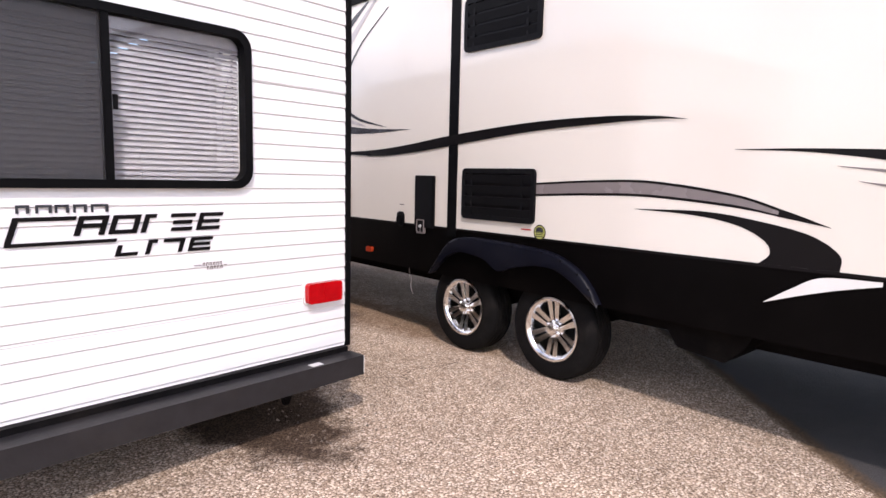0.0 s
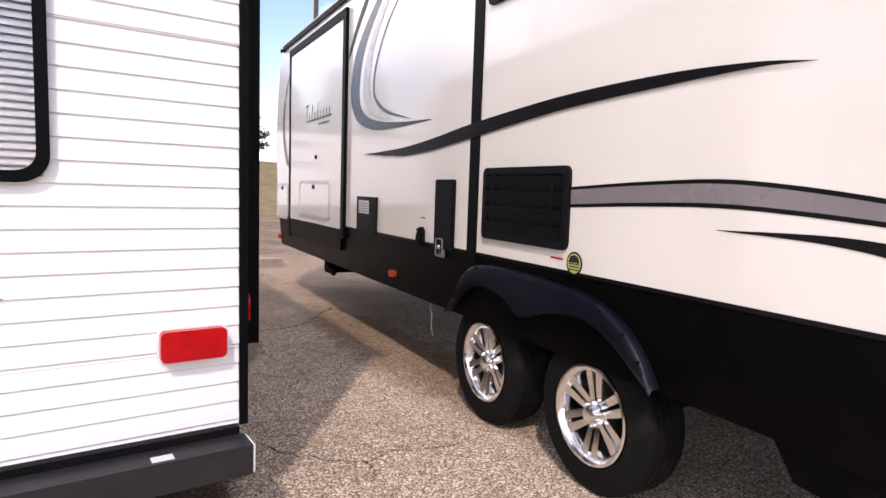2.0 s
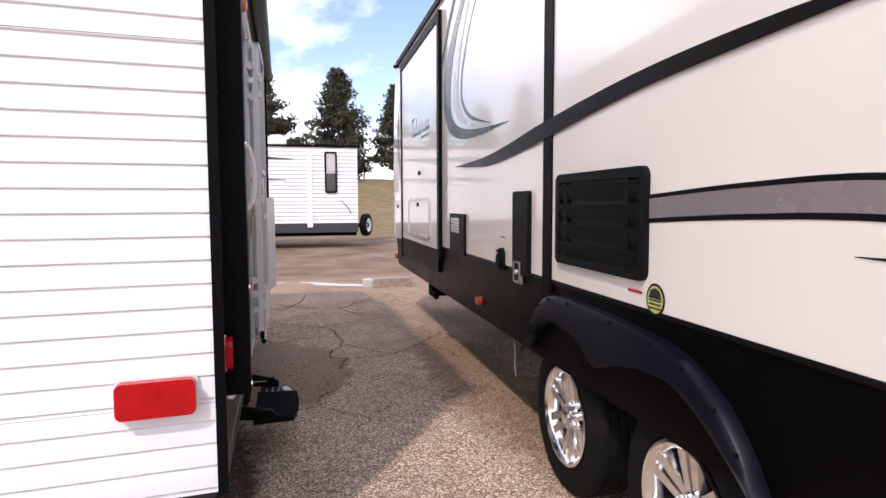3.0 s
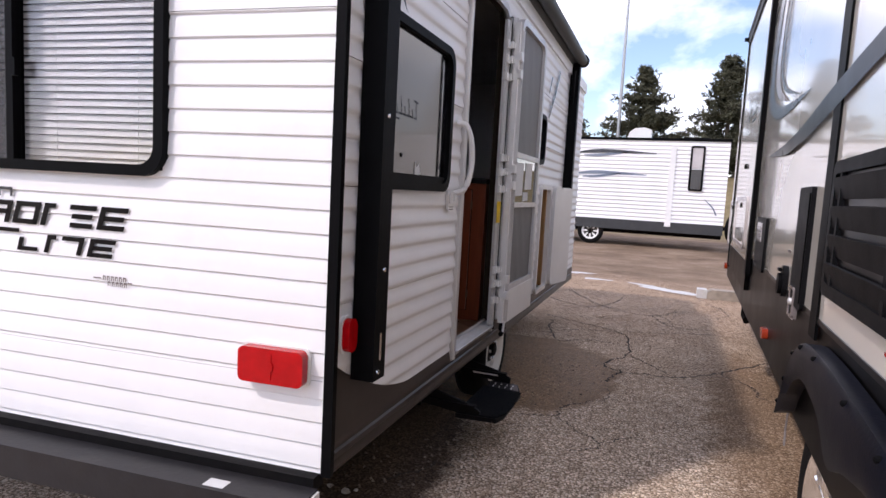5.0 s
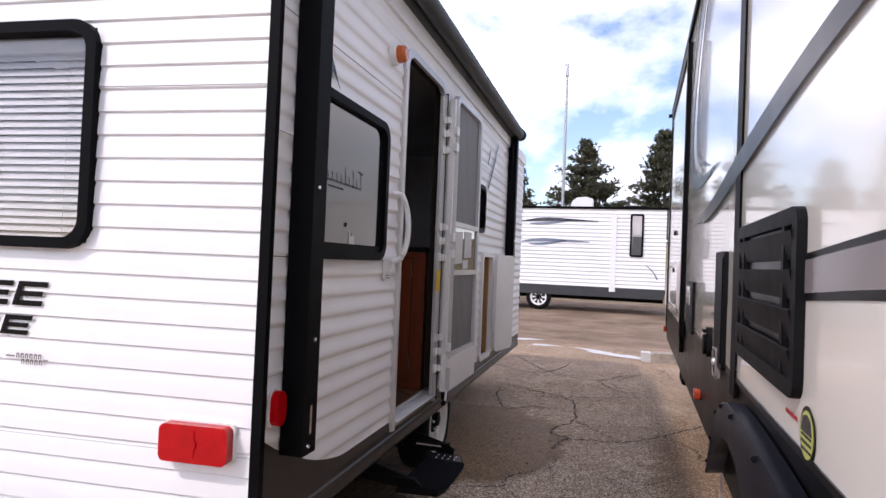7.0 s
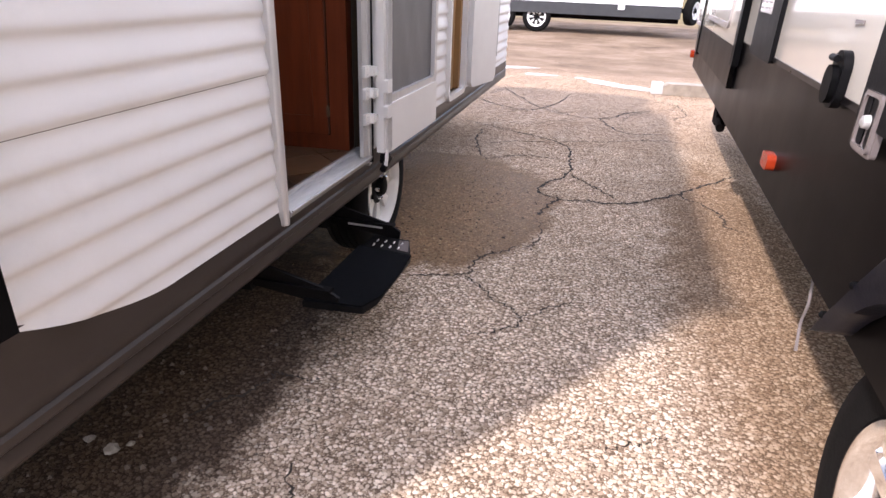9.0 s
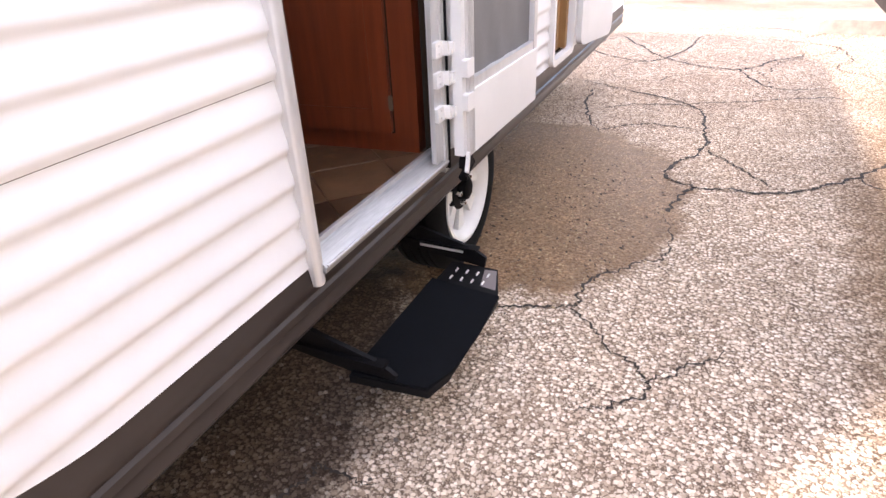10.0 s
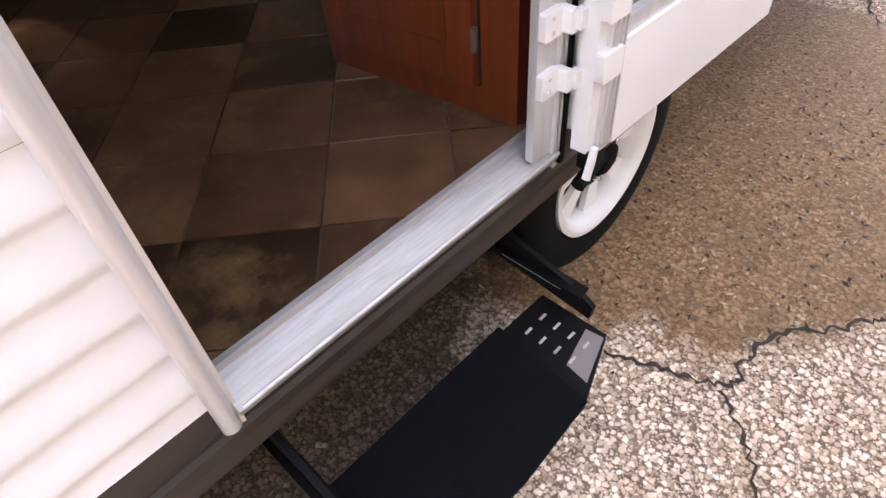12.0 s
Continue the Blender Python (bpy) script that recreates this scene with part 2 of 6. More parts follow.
def ground_material():
    m = bpy.data.materials.new("exposed_aggregate_asphalt")
    m.use_nodes = True
    n, l = m.node_tree.nodes, m.node_tree.links
    p = n["Principled BSDF"]
    tc = n.new("ShaderNodeTexCoord")
    pos = tc.outputs["Object"]

    def noise_tex(scale, detail=6.0, rough=0.6):
        a = n.new("ShaderNodeTexNoise")
        a.inputs["Scale"].default_value, a.inputs["Detail"].default_value, a.inputs["Roughness"].default_value = scale, detail, rough
        l.new(pos, a.inputs["Vector"])
        return a.outputs["Fac"]

    def ramp(src, stops):
        r = n.new("ShaderNodeValToRGB")
        while len(r.color_ramp.elements) < len(stops):
            r.color_ramp.elements.new(0.5)
        for e, (q, c) in zip(r.color_ramp.elements, stops):
            e.position, e.color = q, (*c, 1)
        l.new(src, r.inputs["Fac"])
        return r.outputs["Color"]

    def mix(f, a, b, kind="MIX"):
        x = n.new("ShaderNodeMix")
        x.data_type, x.blend_type = "RGBA", kind
        for src, k in ((f, 0), (a, 6), (b, 7)):
            if isinstance(src, (int, float)):
                x.inputs[k].default_value = src
            elif isinstance(src, tuple):
                x.inputs[k].default_value = (*src, 1)
            else:
                l.new(src, x.inputs[k])
        return x.outputs[2]

    def math_node(op, a, b):
        x = n.new("ShaderNodeMath")
        x.operation = op
        for src, k in ((a, 0), (b, 1)):
            if isinstance(src, (int, float)):
                x.inputs[k].default_value = src
            else:
                l.new(src, x.inputs[k])
        return x.outputs[0]

    # rounded stones of two sizes in a dark binder
    jig = n.new("ShaderNodeTexNoise")
    jig.inputs["Scale"].default_value, jig.inputs["Detail"].default_value = 55.0, 2.0
    l.new(pos, jig.inputs["Vector"])
    off = n.new("ShaderNodeVectorMath")
    off.operation = "MULTIPLY_ADD"
    l.new(jig.outputs["Color"], off.inputs[0])
    off.inputs[1].default_value = (0.014, 0.014, 0.014)
    l.new(pos, off.inputs[2])

    def stones(scale, r0, r1, tones):
        v = n.new("ShaderNodeTexVoronoi")
        v.inputs["Scale"].default_value = scale
        l.new(off.outputs["Vector"], v.inputs["Vector"])
        sep = n.new("ShaderNodeSeparateColor")
        l.new(v.outputs["Color"], sep.inputs["Color"])
        reach = math_node("SUBTRACT", v.outputs["Distance"], math_node("MULTIPLY", sep.outputs["Green"], 0.16))
        return ramp(sep.outputs["Red"], tones), ramp(reach, [(r0, (1, 1, 1)), (r1, (0, 0, 0))])

    big, big_mask = stones(78.0, 0.32, 0.50, [(0.0, (0.24, 0.18, 0.135)), (0.2, (0.34, 0.265, 0.20)), (0.5, (0.45, 0.37, 0.295)), (0.8, (0.54, 0.465, 0.385)), (1.0, (0.61, 0.545, 0.47))])
    small, small_mask = stones(175.0, 0.30, 0.50, [(0.0, (0.17, 0.12, 0.09)), (0.5, (0.30, 0.23, 0.17)), (1.0, (0.46, 0.39, 0.32))])
    binder = ramp(noise_tex(9.0), [(0.3, (0.075, 0.053, 0.038)), (0.7, (0.145, 0.105, 0.076))])
    gap = big_mask
    aggregate = mix(big_mask, mix(small_mask, binder, small), big)
    patches = ramp(noise_tex(1.1, 8.0, 0.65), [(0.3, (1.15, 1.11, 1.07)), (0.7, (1.64, 1.59, 1.54))])
    aggregate = mix(1.0, aggregate, patches, "MULTIPLY")
    mottle = ramp(noise_tex(16.0, 5.0, 0.65), [(0.3, (0.84, 0.83, 0.82)), (0.7, (1.24, 1.24, 1.24))])
    aggregate = mix(1.0, aggregate, mottle, "MULTIPLY")
    rust = ramp(noise_tex(2.3, 9.0, 0.7), [(0.56, (0, 0, 0)), (0.8, (0.5, 0.5, 0.5))])
    aggregate = mix(rust, aggregate, (0.17, 0.10, 0.055))

    # the damp, muddy patch beside the trailer's wheel
    geo = n.new("ShaderNodeSeparateXYZ")
    l.new(pos, geo.inputs["Vector"])
    dx = math_node("DIVIDE", math_node("SUBTRACT", geo.outputs["X"], 1.70), 0.86)
    dy = math_node("DIVIDE", math_node("SUBTRACT", geo.outputs["Y"], 5.66), 1.06)
    rr = math_node("ADD", math_node("MULTIPLY", dx, dx), math_node("MULTIPLY", dy, dy))
    rr = math_node("ADD", rr, math_node("MULTIPLY", math_node("SUBTRACT", noise_tex(2.6, 9.0, 0.7), 0.5), 1.0))
    damp = ramp(rr, [(0.84, (1, 1, 1)), (1.0, (0, 0, 0))])
    dirt = ramp(noise_tex(48.0, 8.0, 0.75), [(0.32, (0.075, 0.042, 0.020)), (0.5, (0.165, 0.100, 0.050)), (0.7, (0.32, 0.215, 0.120))])
    muddy = mix(ramp(noise_tex(6.0, 8.0, 0.7), [(0.35, (0.45, 0.45, 0.45)), (0.65, (0.85, 0.85, 0.85))]), mix(1.0, aggregate, (0.60, 0.45, 0.31), "MULTIPLY"), dirt)
    # the end of the lane is dirtier and more weathered
    worn = n.new("ShaderNodeMapRange")
    worn.inputs["From Min"].default_value, worn.inputs["From Max"].default_value, worn.inputs["To Max"].default_value = 4.8, 8.0, 0.75
    l.new(math_node("ADD", geo.outputs["Y"], math_node("MULTIPLY", math_node("SUBTRACT", noise_tex(1.7, 8.0, 0.7), 0.5), 4.5)), worn.inputs["Value"])
    aggregate = mix(worn.outputs["Result"], aggregate, mix(1.0, aggregate, (0.70, 0.61, 0.53), "MULTIPLY"))
    near = mix(damp, aggregate, muddy)

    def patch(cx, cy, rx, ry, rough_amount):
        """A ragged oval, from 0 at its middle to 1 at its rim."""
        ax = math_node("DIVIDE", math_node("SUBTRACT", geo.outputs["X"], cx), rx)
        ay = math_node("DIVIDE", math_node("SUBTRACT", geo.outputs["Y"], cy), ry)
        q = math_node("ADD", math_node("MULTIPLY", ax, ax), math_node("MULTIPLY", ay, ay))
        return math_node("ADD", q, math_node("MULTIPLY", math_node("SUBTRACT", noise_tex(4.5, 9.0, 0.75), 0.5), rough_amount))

    # black silt along the trailer's edge, deepened by the shade there painted in
    silt_shade = ramp(patch(1.46, 3.66, 0.52, 1.42, 1.6), [(0.60, (0.95, 0.95, 0.95)), (1.0, (0, 0, 0))])
    near = mix(silt_shade, near, mix(0.75, mix(1.0, near, (0.35, 0.28, 0.23), "MULTIPLY"), (0.022, 0.015, 0.011)))
    # rusty silt beside the long trailer
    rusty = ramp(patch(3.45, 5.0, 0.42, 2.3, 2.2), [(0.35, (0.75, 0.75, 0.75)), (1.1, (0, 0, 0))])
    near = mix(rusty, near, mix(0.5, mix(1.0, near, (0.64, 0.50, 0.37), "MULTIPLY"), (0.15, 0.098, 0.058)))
    # smooth grey blacktop past a ragged edge, with brown litter along it
    across = math_node("ADD", math_node("SUBTRACT", geo.outputs["X"], geo.outputs["Y"]), math_node("MULTIPLY", math_node("SUBTRACT", noise_tex(5.0, 8.0, 0.7), 0.5), 0.22))
    blacktop = mix(1.0, ramp(noise_tex(1.3, 8.0, 0.65), [(0.3, (0.052, 0.050, 0.050)), (0.7, (0.082, 0.079, 0.079))]), ramp(noise_tex(260.0, 3.0), [(0.35, (0.7, 0.7, 0.7)), (0.65, (1.3, 1.3, 1.3))]), "MULTIPLY")
    scaled = n.new("ShaderNodeMapRange")
    scaled.inputs["From Max"].default_value = 5.0
    l.new(across, scaled.inputs["Value"])
    pad = ramp(scaled.outputs["Result"], [(0.514, (0, 0, 0)), (0.520, (1, 1, 1))])
    litter = ramp(scaled.outputs["Result"], [(0.500, (0, 0, 0)), (0.512, (0.85, 0.85, 0.85)), (0.524, (0.75, 0.75, 0.75)), (0.540, (0, 0, 0))])
    near = mix(pad, near, blacktop)
    near = mix(litter, near, ramp(noise_tex(60.0, 6.0, 0.7), [(0.35, (0.05, 0.032, 0.018)), (0.65, (0.17, 0.11, 0.06))]))
    # bare brown earth past the paving, dry grass on the bank
    earth = ramp(noise_tex(0.8, 10.0, 0.7), [(0.3, (0.11, 0.072, 0.048)), (0.5, (0.23, 0.16, 0.11)), (0.7, (0.34, 0.255, 0.19))])
    earth = mix(1.0, earth, ramp(noise_tex(40.0), [(0.3, (0.75, 0.75, 0.75)), (0.7, (1.15, 1.15, 1.15))]), "MULTIPLY")
    edge = math_node("ADD", geo.outputs["Y"], math_node("MULTIPLY", math_node("SUBTRACT", noise_tex(0.7, 6.0), 0.5), 4.0))
    far = n.new("ShaderNodeMapRange")
    far.inputs["From Min"].default_value, far.inputs["From Max"].default_value = 10.6, 12.4
    l.new(edge, far.inputs["Value"])
    color = mix(far.outputs["Result"], near, earth)
    grass = ramp(noise_tex(1.6, 10.0, 0.75), [(0.3, (0.12, 0.095, 0.05)), (0.55, (0.23, 0.18, 0.095)), (0.8, (0.31, 0.25, 0.14))])
    gfar = n.new("ShaderNodeMapRange")
    gfar.inputs["From Min"].default_value, gfar.inputs["From Max"].default_value = 24.0, 27.0
    l.new(edge, gfar.inputs["Value"])
    color = mix(gfar.outputs["Result"], color, grass)
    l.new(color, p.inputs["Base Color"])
    p.inputs["Specular IOR Level"].default_value = 0.12
    rough = n.new("ShaderNodeMapRange")
    rough.inputs["To Min"].default_value, rough.inputs["To Max"].default_value = 0.85, 0.5
    l.new(damp, rough.inputs["Value"])
    l.new(rough.outputs["Result"], p.inputs["Roughness"])
    h = math_node("ADD", math_node("MULTIPLY", gap, 1.0), math_node("MULTIPLY", noise_tex(120.0), 0.5))
    bp = n.new("ShaderNodeBump")
    bp.inputs["Strength"].default_value, bp.inputs["Distance"].default_value = 0.42, 0.007
    l.new(h, bp.inputs["Height"])
    l.new(bp.outputs["Normal"], p.inputs["Normal"])
    return m


M_GROUND = ground_material()


# ---- mesh helpers ----
WORLD = {}


def thing(name, m, label, category, group="", kind=""):
    ob = new(name)
    ob.empty_display_size = 0.2
    ob.matrix_world = m
    WORLD[ob.name] = m.copy()
    return tagged(ob, label, category, group, kind)


def place(ob, parent, m):
    base = WORLD[parent.name] if parent else Matrix()
    ob.parent = parent
    ob.matrix_basis = base.inverted() @ m
    WORLD[ob.name] = m.copy()
    return ob


def sub(name, parent, m, label=""):
    """An empty part that gathers its own pieces."""
    ob = new(name)
    ob.empty_display_size = 0.1
    return tagged(place(ob, parent, m), label)


def part(name, bm, material, parent, m=None, label="", bevel=0.0, smooth=35):
    if bevel:
        sharp = [e for e in bm.edges if len(e.link_faces) == 2 and e.calc_face_angle(0) > 0.6]
        bmesh.ops.bevel(bm, geom=sharp, offset=bevel, segments=2, affect="EDGES", clamp_overlap=True)
    bmesh.ops.recalc_face_normals(bm, faces=bm.faces)
    me = bpy.data.meshes.new(name)
    bm.to_mesh(me)
    bm.free()
    me.materials.append(material)
    if smooth:
        me.polygons.foreach_set("use_smooth", [True] * len(me.polygons))
        me.set_sharp_from_angle(angle=radians(smooth))
    ob = new(name, me)
    place(ob, parent, m if m is not None else (WORLD[parent.name] if parent else Matrix()))
    return tagged(ob, label)


def shared(name, ob, parent, m):
    """Another object on the same mesh."""
    return place(new(name, ob.data), parent, m)


def prism(bm, outline, y0, y1):
    """A plate of the outline (x, z), from depth y0 to y1."""
    a = [bm.verts.new((x, y0, z)) for x, z in outline]
    b = [bm.verts.new((x, y1, z)) for x, z in outline]
    bm.faces.new(a), bm.faces.new(list(reversed(b)))
    for i in range(len(a)):
        j = (i + 1) % len(a)
        bm.faces.new((a[i], b[i], b[j], a[j]))
    return bm


def box(bm, x0, x1, y0, y1, z0, z1):
    return prism(bm, [(x0, z0), (x1, z0), (x1, z1), (x0, z1)], y0, y1)


def rounded(x0, x1, z0, z1, r, seg=5, rb=None):
    """A rectangle with corners of radius r, the lower two of radius rb."""
    out = []
    rb = r if rb is None else rb
    for cx, cz, a0, q in ((x1 - r, z1 - r, 0, r), (x0 + r, z1 - r, 90, r), (x0 + rb, z0 + rb, 180, rb), (x1 - rb, z0 + rb, 270, rb)):
        for i in range(seg + 1):
            a = radians(a0 + 90 * i / seg)
            out.append((cx + q * math.cos(a), cz + q * math.sin(a)))
    return out


def plate(bm, x0, x1, z0, z1, y0, y1, r=0.01, seg=4, rb=None):
    return prism(bm, rounded(x0, x1, z0, z1, r, seg, rb), y0, y1)


def ring(bm, x0, x1, z0, z1, t, y0, y1, r=0.05, seg=6, rb=None):
    """A rounded frame of width t, from depth y0 to y1."""
    o, i = rounded(x0, x1, z0, z1, r, seg, rb), rounded(x0 + t, x1 - t, z0 + t, z1 - t, max(0.004, r - t * 0.7), seg, None if rb is None else max(0.003, rb * 0.5))
    rows = [[bm.verts.new((x, y, z)) for x, z in pts] for pts, y in ((o, y1), (o, y0), (i, y0), (i, y1))]
    k = len(o)
    for s in range(4):
        for q in range(k):
            w = (q + 1) % k
            bm.faces.new((rows[s][q], rows[s][w], rows[(s + 1) % 4][w], rows[(s + 1) % 4][q]))
    return bm


def lathe(bm, profile, centre, seg=40, closed=False):
    """Turns the profile (y, r) about the y axis through the centre."""
    cx, cy, cz = centre
    rows = []
    for y, r in profile:
        rows.append([bm.verts.new((cx + r * math.cos(2 * math.pi * i / seg), cy + y, cz + r * math.sin(2 * math.pi * i / seg))) for i in range(seg)])
    for a, b in zip(rows, rows[1:] + ([rows[0]] if closed else [])):
        for i in range(seg):
            j = (i + 1) % seg
            bm.faces.new((a[i], a[j], b[j], b[i]))
    if not closed:
        bm.faces.new(rows[0]), bm.faces.new(list(reversed(rows[-1])))
    return bm


def tube(bm, pts, r, seg=8, taper=None):
    pts = [Vector(p) for p in pts]
    rows = []
    for i, p in enumerate(pts):
        d = (pts[min(i + 1, len(pts) - 1)] - pts[max(i - 1, 0)]).normalized()
        side = d.cross(Vector((0, 0, 1)) if abs(d.z) < 0.9 else Vector((1, 0, 0))).normalized()
        up = side.cross(d)
        rad = r if taper is None else r + (taper - r) * i / (len(pts) - 1)
        rows.append([bm.verts.new(p + rad * (side * math.cos(2 * math.pi * k / seg) + up * math.sin(2 * math.pi * k / seg))) for k in range(seg)])
    for a, b in zip(rows, rows[1:]):
        for k in range(seg):
            j = (k + 1) % seg
            bm.faces.new((a[k], a[j], b[j], b[k]))
    bm.faces.new(rows[0]), bm.faces.new(list(reversed(rows[-1])))
    return bm


def spline(pts, n=10):
    """A smooth curve through the points."""
    pts = [Vector(p) for p in pts]
    e = [2 * pts[0] - pts[1]] + pts + [2 * pts[-1] - pts[-2]]
    out = []
    for i in range(1, len(e) - 2):
        a, b, c, d = e[i - 1], e[i], e[i + 1], e[i + 2]
        for k in range(n):
            t = k / n
            out.append(0.5 * (2 * b + (c - a) * t + (2 * a - 5 * b + 4 * c - d) * t * t + (3 * b - a - 3 * c + d) * t ** 3))
    return out + [pts[-1]]


def decal(name, upper, lower, material, parent, m, lift=0.0025, label=""):
    """A vinyl shape between two smooth edges, given as (x, z)."""
    bm = bmesh.new()
    a, b = spline([(x, z) for x, z in upper]), spline([(x, z) for x, z in lower])
    k = 40
    pick = lambda c, i: c[min(len(c) - 1, round(i * (len(c) - 1) / k))]
    up = [bm.verts.new((pick(a, i).x, -lift, pick(a, i).y)) for i in range(k + 1)]
    lo = [bm.verts.new((pick(b, i).x, -lift, pick(b, i).y)) for i in range(k + 1)]
    for i in range(k):
        q = [up[i], up[i + 1], lo[i + 1], lo[i]]
        if (q[0].co - q[3].co).length < 1e-5:
            q = q[:3]
        elif (q[1].co - q[2].co).length < 1e-5:
            q = [q[0], q[1], q[3]]
        try:
            bm.faces.new(q)
        except ValueError:
            pass
    return part(name, bm, material, parent, m, label, smooth=0)


PITCH, PHASE = 0.0725, 0.0505


def wave(z, soft):
    """How far the folded siding stands out at the height z: crisp laps, or soft rolled ribs."""
    f = ((z - PHASE) / PITCH) % 1.0
    if soft:
        return 0.0080 * (0.5 - 0.5 * math.cos(math.pi * (f / 0.28 if f < 0.28 else (1 - f) / 0.72)))
    if f < 0.07:
        return 0.0095 * f / 0.07
    return 0.0095 - 0.004 * (f - 0.07) / 0.68 if f < 0.75 else 0.0055 * (1 - f) / 0.25


def siding(x0, x1, z0, z1, holes=(), lower=None, base=0.0, cols=6, fine=(), soft=False, amp=1.0):
    """One folded sheet; holes: (x0, x1, z0, z1); lower: its lower edge over x."""
    bm = bmesh.new()
    xs = sorted({round(x, 4) for x in (x0, x1, *[x0 + (x1 - x0) * i / cols for i in range(cols + 1)], *[h[k] for h in holes for k in (0, 1) if x0 < h[k] < x1], *[f for f in fine if x0 + 0.002 < f < x1 - 0.002])})
    zs = {z0, z1, *[h[k] for h in holes for k in (2, 3) if z0 < h[k] < z1]}
    k = math.floor((z0 - PHASE) / PITCH)
    while PHASE + k * PITCH < z1:
        zs |= {z for z in (PHASE + (k + f) * PITCH for f in ((0, 0.05, 0.1, 0.16, 0.22, 0.28, 0.36, 0.46, 0.58, 0.7, 0.82, 0.92) if soft else (0, 0.07, 0.4, 0.75))) if z0 + 0.002 < z < z1 - 0.002}
        k += 1
    zs = sorted(zs)
    grid = {}

    def vert(x, z):
        if lower:
            z = max(z, lower(x))
        key = (round(x, 5), round(z, 5))
        if key not in grid:
            tilt = (0.003 if soft else 0.002) * max(0.0, 1 - (z - z0) / 0.12)
            grid[key] = bm.verts.new((x, base - amp * wave(z, soft) - tilt, z))
        return grid[key]

    for a, b in zip(xs, xs[1:]):
        for c, d in zip(zs, zs[1:]):
            mx, mz = (a + b) / 2, (c + d) / 2
            if any(h[0] < mx < h[1] and h[2] < mz < h[3] for h in holes):
                continue
            q = []
            for v in (vert(a, c), vert(b, c), vert(b, d), vert(a, d)):
                if v not in q:
                    q.append(v)
            if len(q) > 2:
                bm.faces.new(q)
    if not lower:
        for a, b in zip(xs, xs[1:]):
            if not any(h[0] < (a + b) / 2 < h[1] and h[2] < z0 + 0.001 < h[3] for h in holes):
                p, q = vert(a, z0), vert(b, z0)
                if p is not q:
                    bm.faces.new((q, p, bm.verts.new((a, base + 0.003, z0)), bm.verts.new((b, base + 0.003, z0))))
    return bm


